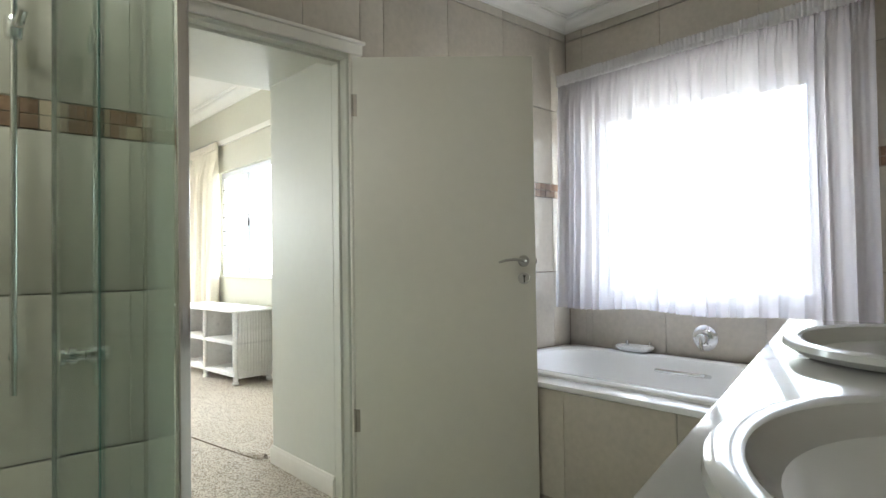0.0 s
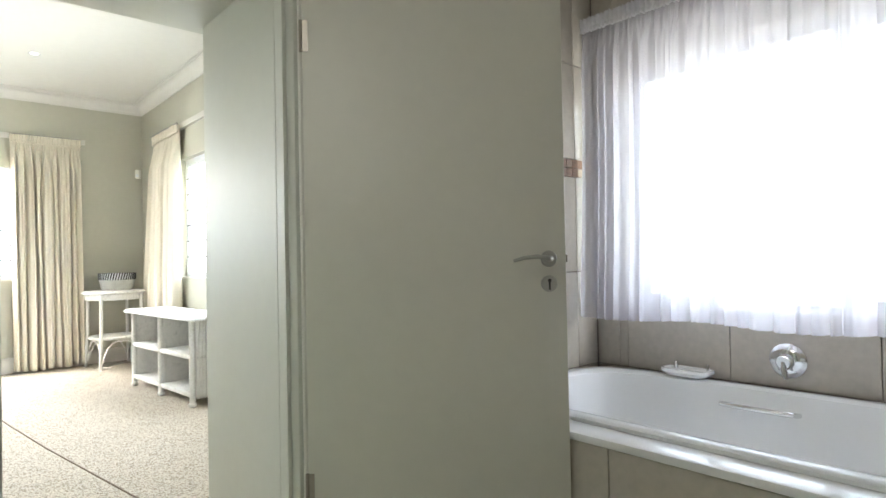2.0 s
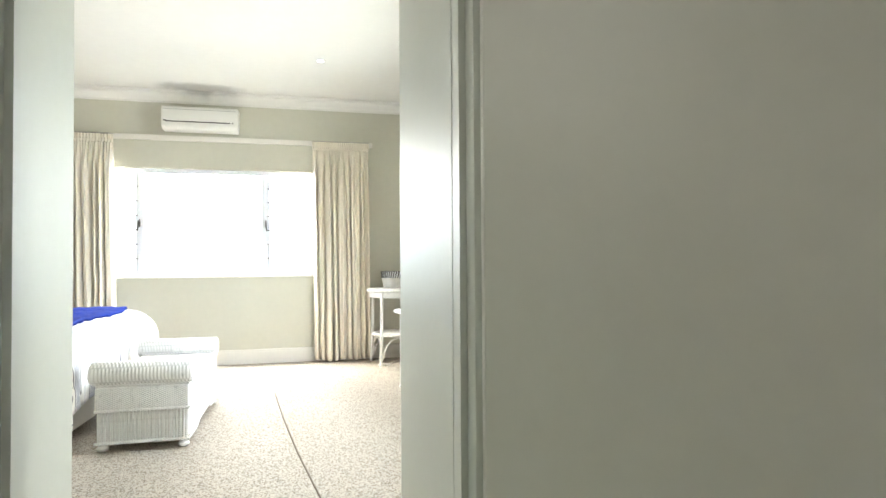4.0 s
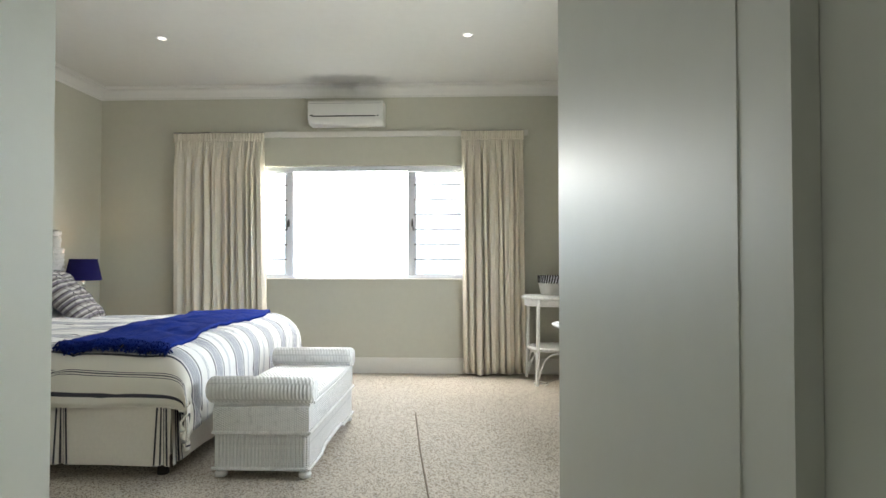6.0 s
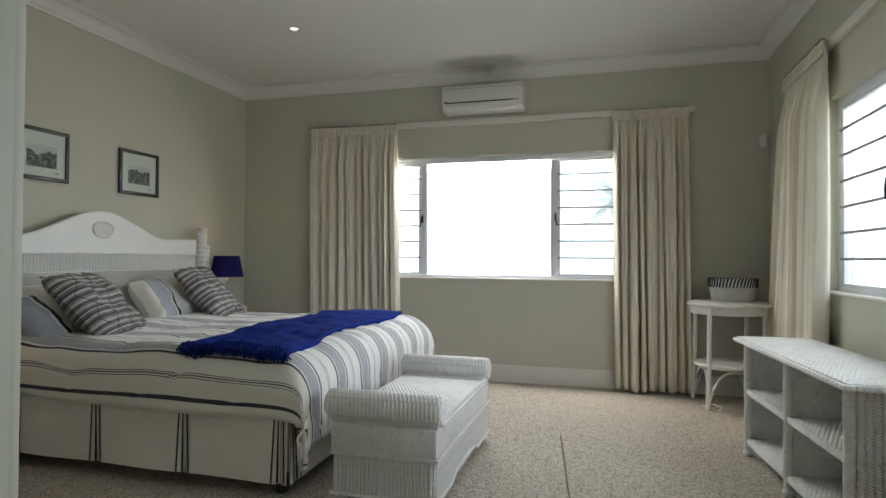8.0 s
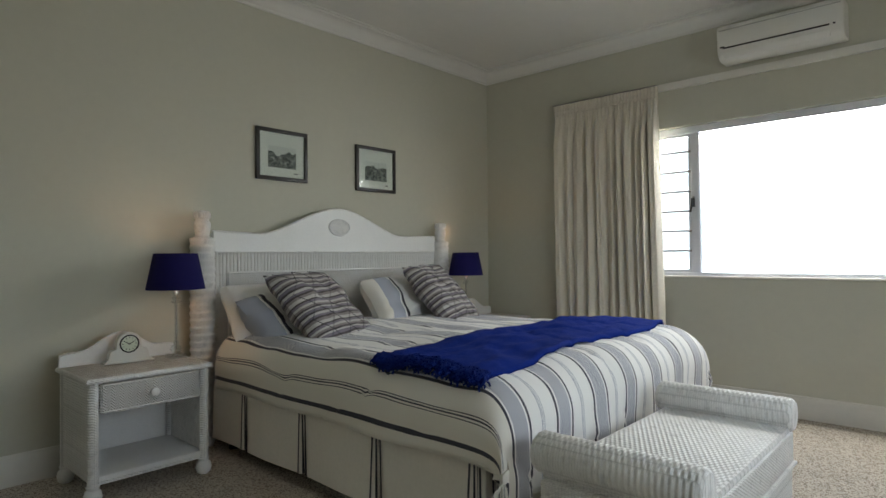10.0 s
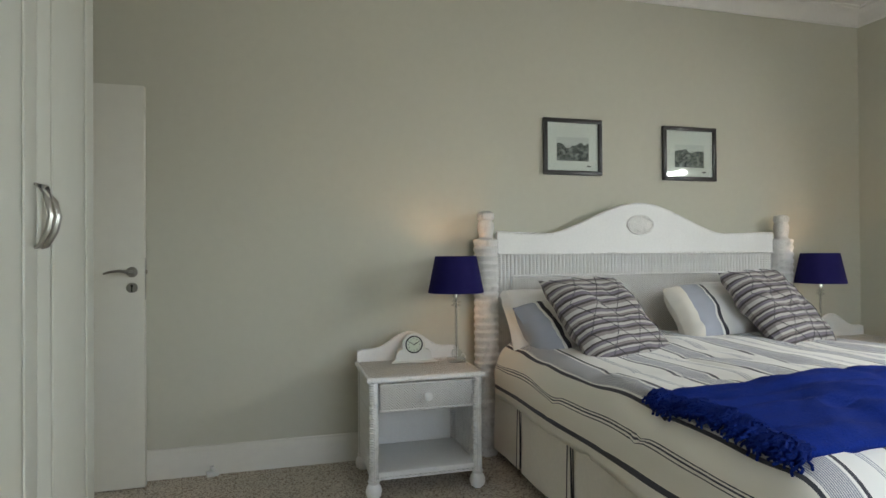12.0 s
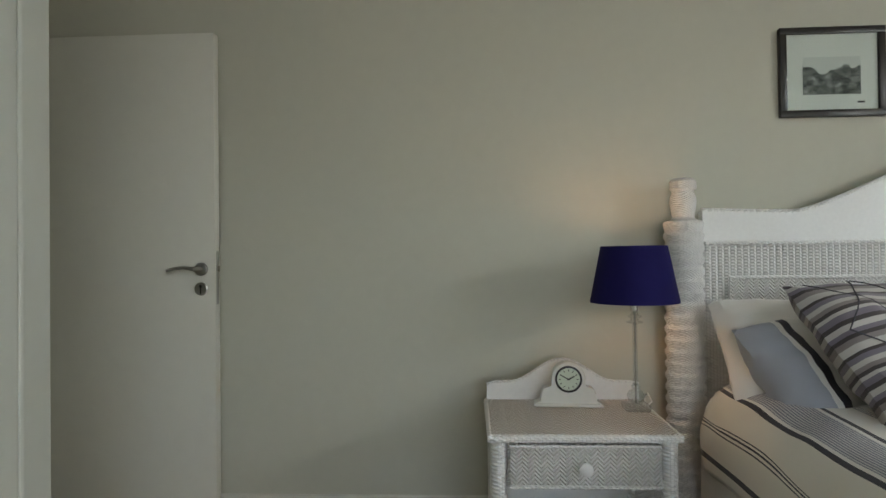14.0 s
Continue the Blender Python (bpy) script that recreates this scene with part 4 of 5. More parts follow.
def bump2(a, b):
    crease = abs(noise.noise(Vector((a * 3.1 + 0.8 * b, b * 1.6, 7.7))))
    return noise.noise(Vector((a * 2.3, b * 2.3, 0.4))) * 0.024 + noise.noise(Vector((a * 7, b * 5, 3.1))) * 0.009 - 0.014 * math.exp(-(crease / 0.05) ** 2)


def fold(d, half, r):
    """How far out, and how far down, cloth lies that runs d from the middle over an edge at half with radius r."""
    s, e = (1 if d >= 0 else -1), abs(d)
    flat = half - r
    if e <= flat:
        return d, 0.0
    arc = (e - flat) / r
    if arc < math.pi / 2:
        return s * (flat + r * math.sin(arc)), r * (1 - math.cos(arc))
    return s * half, r + (e - flat - r * math.pi / 2)


def cloth_at(a, b, lift=0.0):
    """The duvet's surface: a across from the middle, b along from the head, both measured on the cloth."""
    x, da = fold(a, BHW + 0.03, 0.16)
    y, db = fold(b - 1.0, BY1 - BY0 - 1.0 + 0.09, 0.20)
    drop = math.hypot(da, db)
    crown = 0.035 * (1 - (x / (BHW + 0.03)) ** 2) * min(1, max(0, 1.2 - abs(y) * 0.3))
    puff = bump2(a, b)
    sag = 0.012 * math.sin(a * 9 + 2 * b) * min(1, max(0, (drop - 0.15) * 6)) + 0.018 * math.sin(b * 8 + 1.3 * a) * min(1, max(0, (da - 0.15) * 6))
    hang = min(1, max(0, (drop - 0.12) * 5))
    nx, ny = (math.copysign(1, a) * da / (drop + 1e-6), db / (drop + 1e-6)) if drop > 1e-4 else (0, 0)
    out = (sag + puff + lift) * hang
    return Vector((BXC + x + nx * out, BY0 + 1.0 + y + ny * out, TOPZ + crown - drop + (puff + lift) * (1 - hang)))


bed = thing("bed", "king-size bed with white wicker headboard and cream pleated valance", "bed", (BXC, BY0, 0))


def bedpart(name, bm, mat, label="", parent=None, kind=""):
    bm.transform(Matrix.Translation((-BXC, -BY0, 0)))
    return part(name, bm, mat, parent or bed, label, kind=kind)


base = bedpart("base", boxes((BXC - BHW + 0.03, BXC + BHW - 0.03, BY0, BY1 - 0.02, 0.11, 0.36), bevel=0.02), M_SKIRT)
bedpart("mattress", boxes((BXC - BHW + 0.01, BXC + BHW - 0.01, BY0, BY1, 0.362, 0.60), bevel=0.06), M_SKIRT, "cream mattress")
for x in (BXC - BHW + 0.1, BXC, BXC + BHW - 0.1):
    for y in (BY0 + 0.1, BY1 - 0.09):
        bedpart("leg", lathe([(0.03, 0.0), (0.032, 0.01), (0.026, 0.05), (0.03, 0.112)], 16, (x, y, 0)), M_BLACK)


def skirt(ax, ay, bx, by, seed, pleats):
    """A hanging valance panel from a to b."""
    a, b = Vector((ax, ay, 0)), Vector((bx, by, 0))
    d = (b - a).normalized()
    n = Vector((-d.y, d.x, 0))
    L = (b - a).length

    def f(u, v):
        s = L * u
        o = 0.006 * math.sin(s * 9 + seed) * v + 0.008 * v
        for p in pleats:
            o -= 0.018 * math.exp(-((s - p) / 0.012) ** 2) * (0.3 + v)
        return a + d * s + n * o + Vector((0, 0, 0.40 - 0.325 * v))
    ob = bedpart("valance", grid_sheet(90, 8, f), M_SKIRT, "cream cotton valance with striped box pleats")
    for p in pleats:
        for k, w in ((-0.026, 0.010), (-0.010, 0.006), (0.004, 0.006), (0.020, 0.010)):
            def g(u, v, p=p, k=k, w=w):
                s = p + k * (1 + 0.5 * v) + w * u
                q = f(s / L, v * 0.99)
                return q + n * 0.004
            bm = grid_sheet(2, 8, g)
            bm.transform(Matrix.Translation((-BXC, -BY0, 0)))
            part("pleat_stripe", bm, M_DARKCLOTH, ob)


skirt(BXC + BHW, BY1, BXC + BHW, BY0 + 0.05, 1, (0.045, 0.58, 1.12, 1.66))
skirt(BXC - BHW, BY1, BXC + BHW, BY1, 2, (0.03, 0.7, 1.36, 2.0))
skirt(BXC - BHW, BY0 + 0.05, BXC - BHW, BY1, 3, (0.5, 1.0, 1.5, 2.0))

duvet = thing("duvet", "white duvet with navy and grey stripes, spread over the bed", "duvet", (BXC, BY0, 0))
HANG, A0 = 0.10, BHW + 0.03 - 0.16 + 0.16 * math.pi / 2


def duvet_point(u, v):
    b = 0.12 + (2.50 - 0.12) * v
    side = A0 + 0.12
    return (-side + 2 * side * u), b, side


def duvet_uv(u, v):
    a, b, side = duvet_point(u, v)
    return side - a, b


bm = grid_sheet(110, 90, lambda u, v: cloth_at(*duvet_point(u, v)[:2]) - Vector((BXC, BY0, 0)), duvet_uv)
ob = part("cover", bm, M_DUVET, duvet)
s = ob.modifiers.new("thickness", "SOLIDIFY")
s.thickness, s.offset = 0.03, -1
edge = []
for i in range(81):
    u, v = (0, i / 20) if i <= 20 else ((i - 20) / 40, 1) if i <= 60 else (1, (80 - i) / 20)
    edge.append(cloth_at(*duvet_point(u, v)[:2], -0.012) - Vector((BXC, BY0, 0.0)))
part("hem_piping", tube(edge, 0.006, 6), M_SKIRT, duvet)

# ---- blue throw ----
throw = thing("throw", "royal blue fringed knitted throw across the foot of the bed", "throw", (BXC, BY0, 0))


def throw_point(u, v):
    a = -1.10 + (0.95 + 1.10) * u
    b0 = 1.34 + 0.10 * math.sin(2.2 * u) + 0.03 * math.sin(9 * u)
    width = 0.50 + 0.09 * u + 0.04 * math.sin(5 * u + 1)
    b = b0 + width * v
    thick = 0.026 + 0.014 * math.sin(math.pi * v) + 0.014 * noise.noise(Vector((a * 3, b * 14, 1))) + 0.008 * noise.noise(Vector((a * 11, b * 16, 4)))
    return cloth_at(a, b, thick) - Vector((BXC, BY0, 0))


ob = part("knit", grid_sheet(100, 26, throw_point), M_BLUE, throw)
s = ob.modifiers.new("thickness", "SOLIDIFY")
s.thickness, s.offset = 0.022, -1
bm = bmesh.new()
rn = random.Random(4)
for i in range(260):
    v = rn.random()
    p = throw_point(1.0 - 0.012 * rn.random(), v) + Vector((0, 0, 0.004 * rn.random()))
    q = p + Vector((0.018 + 0.025 * rn.random(), rn.uniform(-0.02, 0.02), -0.008))
    e = q + Vector((0.012 + 0.028 * rn.random(), rn.uniform(-0.025, 0.025), -0.012 - 0.032 * rn.random()))
    w = rn.uniform(0, 6.3)
    curl = [p + (q - p) * (t / 4) for t in range(4)] + [q + (e - q) * (t / 5) for t in range(6)]
    curl = [c + Vector((0.004 * math.sin(w + 2.1 * t), 0.005 * math.cos(w + 2.1 * t), 0.003 * math.sin(w + 1.3 * t))) for t, c in enumerate(curl)]
    tube(curl, lambda t: 0.0062 * (1 - 0.35 * t), 5, bm)
part("fringe", bm, M_TASSEL, throw, kind="stuff")

# ---- headboard (part of the bed) ----
HZ = 1.283
pts = [(-2.625, 1.161), (-2.625, HZ)]
for i in range(41):
    d = -0.66 + 1.32 * i / 40
    x = BXC - d
    pts.append((x, HZ - 0.012 * math.exp(-((abs(d) - 0.62) / 0.12) ** 2) + 0.182 * (0.5 + 0.5 * math.cos(math.pi * d / 0.66))))
pts += [(-4.605, HZ), (-4.605, 1.161)]
bm = outline(pts, 0.075, 0.115)
headboard = bedpart("headboard", bm, M_WHITE, "white wicker headboard with a curved top")
top = [(x, 0.105, z + 0.004) for x, z in pts[1:-1]]


def headpart(name, bm, mat, label="", kind=""):
    bm.transform(Matrix.Translation((-BXC, -BY0, 0)))
    return part(name, bm, mat, headboard, label, kind=kind)


headpart("rope_edge", tube(top, 0.010, 8), M_WICKER)
headpart("rope_edge", tube([(-2.63, 0.12, 1.160), (-4.60, 0.12, 1.160)], 0.007, 8), M_WICKER)
headpart("band_backing", boxes((-4.60, -2.63, 0.08, 0.105, 0.30, 1.158)), M_WICKER)
canes(headboard, (-2.635 - BXC, 0.105 - BY0, 0.90), (-4.595 - BXC, 0.105 - BY0, 0.90), (0, 0, 0.255), (0, 1, 0), 0.024, 0.012, M_WICKER)
headpart("lower_panel", boxes((-4.50, -2.72, 0.10, 0.125, 0.35, 1.025)), M_HERRING)
headpart("rope_edge", tube([(-2.715, 0.127, 0.6), (-2.715, 0.127, 1.03), (-4.505, 0.127, 1.03), (-4.505, 0.127, 0.6)], 0.008, 8), M_WICKER)
bm = lathe([(0.092, 0.0), (0.092, 0.006), (0.080, 0.012), (0.074, 0.008), (0.03, 0.012), (0.005, 0.013)], 36, sx=1.05, sy=0.62)
bm.transform(Matrix.Translation((BXC, 0.115, 1.338)) @ pose(0, 0, 0, -90))
headpart("medallion", bm, M_WICKER, "oval woven medallion")
headpart("rope_edge", tube([(BXC + 0.094 * math.cos(a * math.pi / 16), 0.119, 1.338 + 0.058 * math.sin(a * math.pi / 16)) for a in range(33)], 0.007, 8), M_WHITE)


def post(x):
    prof = [(0.060, 0.0), (0.066, 0.02)]
    z = 0.02
    while z < 1.19:
        prof += [(0.0665, z + 0.006), (0.073, z + 0.018), (0.074, z + 0.030), (0.0665, z + 0.042)]
        z += 0.044
    prof += [(0.074, 1.235), (0.070, 1.245), (0.046, 1.252), (0.040, 1.262), (0.044, 1.285), (0.049, 1.315), (0.047, 1.340), (0.040, 1.352), (0.040, 1.360), (0.049, 1.368), (0.049, 1.396), (0.036, 1.408), (0.010, 1.412)]
    return lathe(prof, 28, (x, 0.115, 0.0))


for x in (-2.553, -4.675):
    bedpart("bedpost", post(x), M_WICKER_POST, "turned wicker bedpost with a finial")


# ---- pillows ----
def pillow_mesh(w, h, t, seed, flange=0.0, n=26):
    """A stuffed pillow lying flat, with pinched corners."""
    rn = Vector((seed * 3.7, seed * 1.3, 0))
    bm = bmesh.new()
    uvl = bm.loops.layers.uv.verify()
    for side in (1, -1):
        vs = []
        for i in range(n + 1):
            row = []
            for j in range(n + 1):
                a, b = 2 * i / n - 1, 2 * j / n - 1
                fat = max(0.0, (1 - a ** 4) * (1 - b ** 4)) ** 0.55
                pinch = 1 - 0.06 * (1 - abs(a)) * (abs(b) ** 3) - 0.0
                pinch2 = 1 - 0.06 * (1 - abs(b)) * (abs(a) ** 3)
                z = side * (t / 2 * fat * (1 + 0.25 * noise.noise(Vector((a * 1.7, b * 1.7, side)) + rn)) + 0.002)
                z += 0.012 * noise.noise(Vector((a * 4, b * 4, 0)) + rn) * (1 if fat > 0.05 else 0.6)
                row.append(bm.verts.new((a * w / 2 * pinch2, b * h / 2 * pinch, z)))
            vs.append(row)
        for i in range(n):
            for j in range(n):
                q = ((i, j), (i + 1, j), (i + 1, j + 1), (i, j + 1))
                fc = bm.faces.new([vs[p][k] for p, k in q])
                for lp, (p, k) in zip(fc.loops, q):
                    lp[uvl].uv = (w * p / n, h * k / n)
    bmesh.ops.remove_doubles(bm, verts=bm.verts, dist=0.0045)
    return bm


def pillow(name, at, lean, turn, w, h, t, mat, label, seed, spin=0.0, quilt=False):
    p = thing(name, label, "pillow" if name != "cushion" else "cushion", at, turn)
    m = pose(0, 0, 0, lean - 90, 0, 0) @ Matrix.Rotation(radians(spin), 4, "Z")
    bm = pillow_mesh(w, h, t, seed)
    bm.transform(Matrix.Translation((0, 0, h / 2 * math.cos(radians(lean)))) @ m)
    ob = part("cover", bm, mat, p)
    if quilt:
        for slope, k in [(q, w) for q in (0.9, -0.9) for w in (-1.15, -0.58, 0.0, 0.58, 1.15)]:
            line = []
            for i in range(25):
                a = -0.94 + 1.88 * i / 24
                b = a * slope + k
                if abs(b) > 0.93:
                    continue
                fat = max(0.0, (1 - a ** 4) * (1 - b ** 4)) ** 0.55
                zz = t / 2 * fat * (1 + 0.25 * noise.noise(Vector((b * 1.7, a * 1.7, 1)) + Vector((seed * 3.7, seed * 1.3, 0)))) + 0.002
                zz += 0.012 * noise.noise(Vector((b * 4, a * 4, 0)) + Vector((seed * 3.7, seed * 1.3, 0)))
                line.append(Matrix.Translation((0, 0, h / 2 * math.cos(radians(lean)))) @ m @ Vector((b * w / 2, a * h / 2, zz)))
            if len(line) > 3:
                part("quilting_seam", tube(line, 0.0019, 5), M_DARKCLOTH, p)
    return p


pillow("pillow", (-2.86, 0.36, 0.60), 30, 3, 0.56, 0.41, 0.22, M_PILLOW, "plain white pillow standing against the headboard", 1)
pillow("pillow", (-4.14, 0.33, 0.63), 24, 3, 0.60, 0.38, 0.22, M_PILLOW, "plain white pillow standing against the headboard", 2)
pillow("pillow", (-2.86, 0.52, 0.60), 46, 18, 0.50, 0.40, 0.22, M_SHAM, "striped pillow with grey and navy border against a white one", 3)
pillow("pillow", (-3.85, 0.47, 0.63), 36, 6, 0.60, 0.40, 0.22, M_SHAM, "striped pillow with grey and navy border beside a cushion", 4)
pillow("cushion", (-2.99, 0.72, 0.605), 44, 20, 0.58, 0.58, 0.17, M_CUSHION, "grey and plum ribbed scatter cushion with diagonal quilting", 5, 0, True)
pillow("cushion", (-4.10, 0.66, 0.63), 42, 18, 0.56, 0.56, 0.17, M_CUSHION, "grey and plum ribbed scatter cushion with diagonal quilting", 6, 0, True)


# ---- nightstands ----
def ball_foot(x, y, z1=0.085):
    return lathe([(0.020, 0.0), (0.034, 0.012), (0.040, 0.035), (0.034, 0.060), (0.024, 0.070), (0.030, z1)], 18, (x, y, 0))


def nightstand(at):
    n = thing("nightstand", "white wicker nightstand with one drawer above an open shelf", "nightstand", at, group="nightstands beside the bed")
    hw, d = 0.285, 0.46
    bm = boxes((-hw, hw, 0.0, d, 0.555, 0.578), bevel=0.006)
    part("tabletop", bm, M_HERRING_TOP, n)
    part("rope_edge", tube([(-hw, 0.0, 0.566), (-hw - 0.002, d + 0.002, 0.566), (hw + 0.002, d + 0.002, 0.566), (hw, 0.0, 0.566)], 0.013, 8), M_WICKER, n)
    for x in (-hw + 0.025, hw - 0.025):
        for y in (0.03, d - 0.025):
            part("leg", tube([(x, y, 0.075), (x, y, 0.555)], 0.025, 12), M_WICKER, n)
            part("foot", ball_foot(x, y), M_WHITE, n)
    for s in (-1, 1):
        x0, x1 = sorted((s * (hw - 0.03), s * (hw - 0.012)))
        side = part("side_panel", boxes((x0, x1, 0.05, d - 0.045, 0.10, 0.554)), M_WICKER, n)
        canes(side, (s * (hw - 0.012), 0.055, 0.10), (s * (hw - 0.012), d - 0.05, 0.10), (0, 0, 0.45), (s, 0, 0), 0.02, 0.006, M_WICKER)
    part("back_panel", boxes((-hw + 0.03, hw - 0.03, 0.012, 0.026, 0.10, 0.554)), M_WHITE, n)
    part("shelf", boxes((-hw + 0.03, hw - 0.03, 0.027, d - 0.012, 0.10, 0.125), bevel=0.004), M_WHITE, n)
    part("rail", boxes((-hw + 0.045, hw - 0.045, d - 0.03, d - 0.014, 0.085, 0.0995), bevel=0.003), M_WICKER, n)
    drawer = part("drawer", boxes((-hw + 0.052, hw - 0.052, d - 0.35, d - 0.006, 0.412, 0.545), bevel=0.004), M_HERRING, n)
    part("drawer_edge", tube([(-hw + 0.058, d - 0.002, 0.417), (hw - 0.058, d - 0.002, 0.417), (hw - 0.058, d - 0.002, 0.540), (-hw + 0.058, d - 0.002, 0.540), (-hw + 0.058, d - 0.002, 0.417)], 0.006, 6), M_WICKER, drawer)
    bm = lathe([(0.008, 0.0), (0.008, 0.012), (0.020, 0.018), (0.021, 0.028), (0.012, 0.034)], 18)
    bm.transform(pose(0, d - 0.004, 0.478, -90))
    part("drawer_knob", bm, M_WHITE, drawer)
    pts = [(-hw, 0.578), (-hw, 0.632), (-hw + 0.03, 0.640), (-0.20, 0.642)]
    for i in range(21):
        x = -0.19 + 0.38 * i / 20
        pts.append((x, 0.642 + 0.085 * (0.5 + 0.5 * math.cos(math.pi * x / 0.19)) ** 0.9))
    pts += [(0.20, 0.642), (hw - 0.03, 0.640), (hw, 0.632), (hw, 0.578)]
    part("backsplash", outline(pts, 0.004, 0.022), M_WHITE, n)
    part("rope_edge", tube([(x, 0.016, z + 0.003) for x, z in pts[1:-1]], 0.006, 6), M_WICKER, n)
    return n


ns = nightstand((-2.083, 0.125, 0))
copy_thing(ns, Matrix.Translation((-5.06, 0.125, 0)))


def table_lamp(at):
    t = thing("table_lamp", "crystal column lamp with a navy drum shade, lit", "lamp", at, group="table lamps on the nightstands")
    part("foot", boxes((-0.042, 0.042, -0.042, 0.042, 0.0, 0.022), bevel=0.004), M_CRYSTAL, t)
    part("lower_knop", lathe([(0.012, 0.022), (0.026, 0.034), (0.032, 0.048), (0.024, 0.064), (0.012, 0.070), (0.016, 0.080), (0.010, 0.090)], 16), M_CRYSTAL, t)
    part("column", lathe([(0.0085, 0.085), (0.0085, 0.30)], 16), M_CRYSTAL, t)
    part("column_core", lathe([(0.003, 0.022), (0.003, 0.345)], 8), M_CHROME, t)
    part("upper_knop", lathe([(0.012, 0.298), (0.030, 0.306), (0.012, 0.314), (0.016, 0.320), (0.026, 0.326), (0.012, 0.334), (0.010, 0.345)], 16), M_CRYSTAL, t)
    part("lamp_holder", lathe([(0.016, 0.345), (0.016, 0.40), (0.012, 0.41)], 16), M_CHROME, t)
    zb, zt = 0.375, 0.572
    bm = bmesh.new()
    rings = []
    for r, z in ((0.152, zb), (0.113, zt), (0.110, zt), (0.149, zb)):
        rings.append([bm.verts.new((r * math.cos(2 * math.pi * i / 48), r * math.sin(2 * math.pi * i / 48), z)) for i in range(48)])
    for a, b in ((rings[0], rings[1]), (rings[1], rings[2]), (rings[3], rings[0])):
        for i in range(48):
            bm.faces.new((a[i], a[(i + 1) % 48], b[(i + 1) % 48], b[i]))
    shade = part("shade", bm, M_SHADE, t)
    bm = bmesh.new()
    rr = [[bm.verts.new((r * math.cos(2 * math.pi * i / 48), r * math.sin(2 * math.pi * i / 48), z)) for i in range(48)] for r, z in ((0.1485, zb + 0.001), (0.1095, zt - 0.001))]
    for i in range(48):
        bm.faces.new((rr[0][i], rr[0][(i + 1) % 48], rr[1][(i + 1) % 48], rr[1][i]))
    part("lining", bm, M_SHADE_IN, shade)
    part("shade_ring", tube([(-0.11, 0, zt - 0.01), (0.11, 0, zt - 0.01)], 0.0015, 5), M_CHROME, shade)
    part("bulb", lathe([(0.012, 0.405), (0.024, 0.43), (0.028, 0.45), (0.020, 0.475), (0.005, 0.483)], 16), M_BULB, t)
    return t


LAMPS = ((-2.315, 0.30), (-4.82, 0.28))
first = table_lamp((LAMPS[0][0], LAMPS[0][1], 0.580))
copy_thing(first, Matrix.Translation((LAMPS[1][0], LAMPS[1][1], 0.580)))
for x, y in LAMPS:
    data = bpy.data.lights.new("lamp_light", "POINT")
    data.energy, data.color, data.shadow_soft_size = 0.34, (1.0, 0.60, 0.34), 0.03
    new("lamp_light", data).location = (x, y, 0.580 + 0.515)
part("cable", tube([(-2.36, 0.27, 0.583), (-2.40, 0.20, 0.583), (-2.42, 0.08, 0.585), (-2.425, 0.02, 0.56), (-2.43, 0.02, 0.3)], 0.0028, 6), M_PLASTIC)
tagged(bpy.data.objects["cable"], "thin white lamp cable running over the nightstand", "cable")

# ---- mantel clock ----
ck = thing("mantel_clock", "small cream mantel clock with a round pale green dial", "clock", (-2.09, 0.24, 0.580), -4)
pts = [(-0.115, 0.0), (-0.115, 0.014), (-0.098, 0.018), (-0.094, 0.055), (-0.085, 0.066), (-0.060, 0.070)]
for i in range(17):
    a = radians(195 - 210 * i / 16)
    pts.append((0.060 * math.cos(a), 0.098 + 0.060 * math.sin(a)))
pts += [(0.060, 0.070), (0.085, 0.066), (0.094, 0.055), (0.098, 0.018), (0.115, 0.014), (0.115, 0.0)]
bm = outline(pts, -0.025, 0.020)
bmesh.ops.bevel(bm, geom=[e for e in bm.edges if abs(e.verts[0].co.y - e.verts[1].co.y) < 1e-6], offset=0.002, segments=1, affect="EDGES")
part("case", bm, M_PLASTIC, ck)
part("plinth", boxes((-0.122, 0.122, -0.032, 0.032, 0.0, 0.010), bevel=0.002), M_PLASTIC, ck)
TURN_FACE = Matrix.Translation((0, 0.020, 0.098)) @ pose(0, 0, 0, -90)
bm = lathe([(0.0475, 0.0), (0.0475, 0.006), (0.041, 0.0075), (0.0405, 0.003), (0.040, 0.0)], 40)
bm.transform(TURN_FACE)
part("bezel", bm, M_BLACK, ck, "dark bronze bezel")
bm = lathe([(0.0403, 0.0005), (0.0403, 0.0035)], 40)
bm.transform(TURN_FACE)
dial = part("dial", bm, M_CLOCKFACE, ck)
for i in range(12):
    a = radians(30 * i)
    bm = boxes((-0.0012, 0.0012, 0.0237, 0.0243, 0.028, 0.035))
    bm.transform(Matrix.Translation((0, 0, 0.098)) @ Matrix.Rotation(a, 4, "Y"))
    part("hour_mark", bm, M_BLACK, dial, smooth=False)
for ang, ln, w in ((62, 0.024, 0.0022), (-62, 0.032, 0.0016)):
    bm = boxes((-w, w, 0.0245, 0.0253, -0.005, ln))
    bm.transform(Matrix.Translation((0, 0, 0.098)) @ Matrix.Rotation(radians(-ang), 4, "Y"))
    part("clock_hand", bm, M_BLACK, dial, smooth=False)


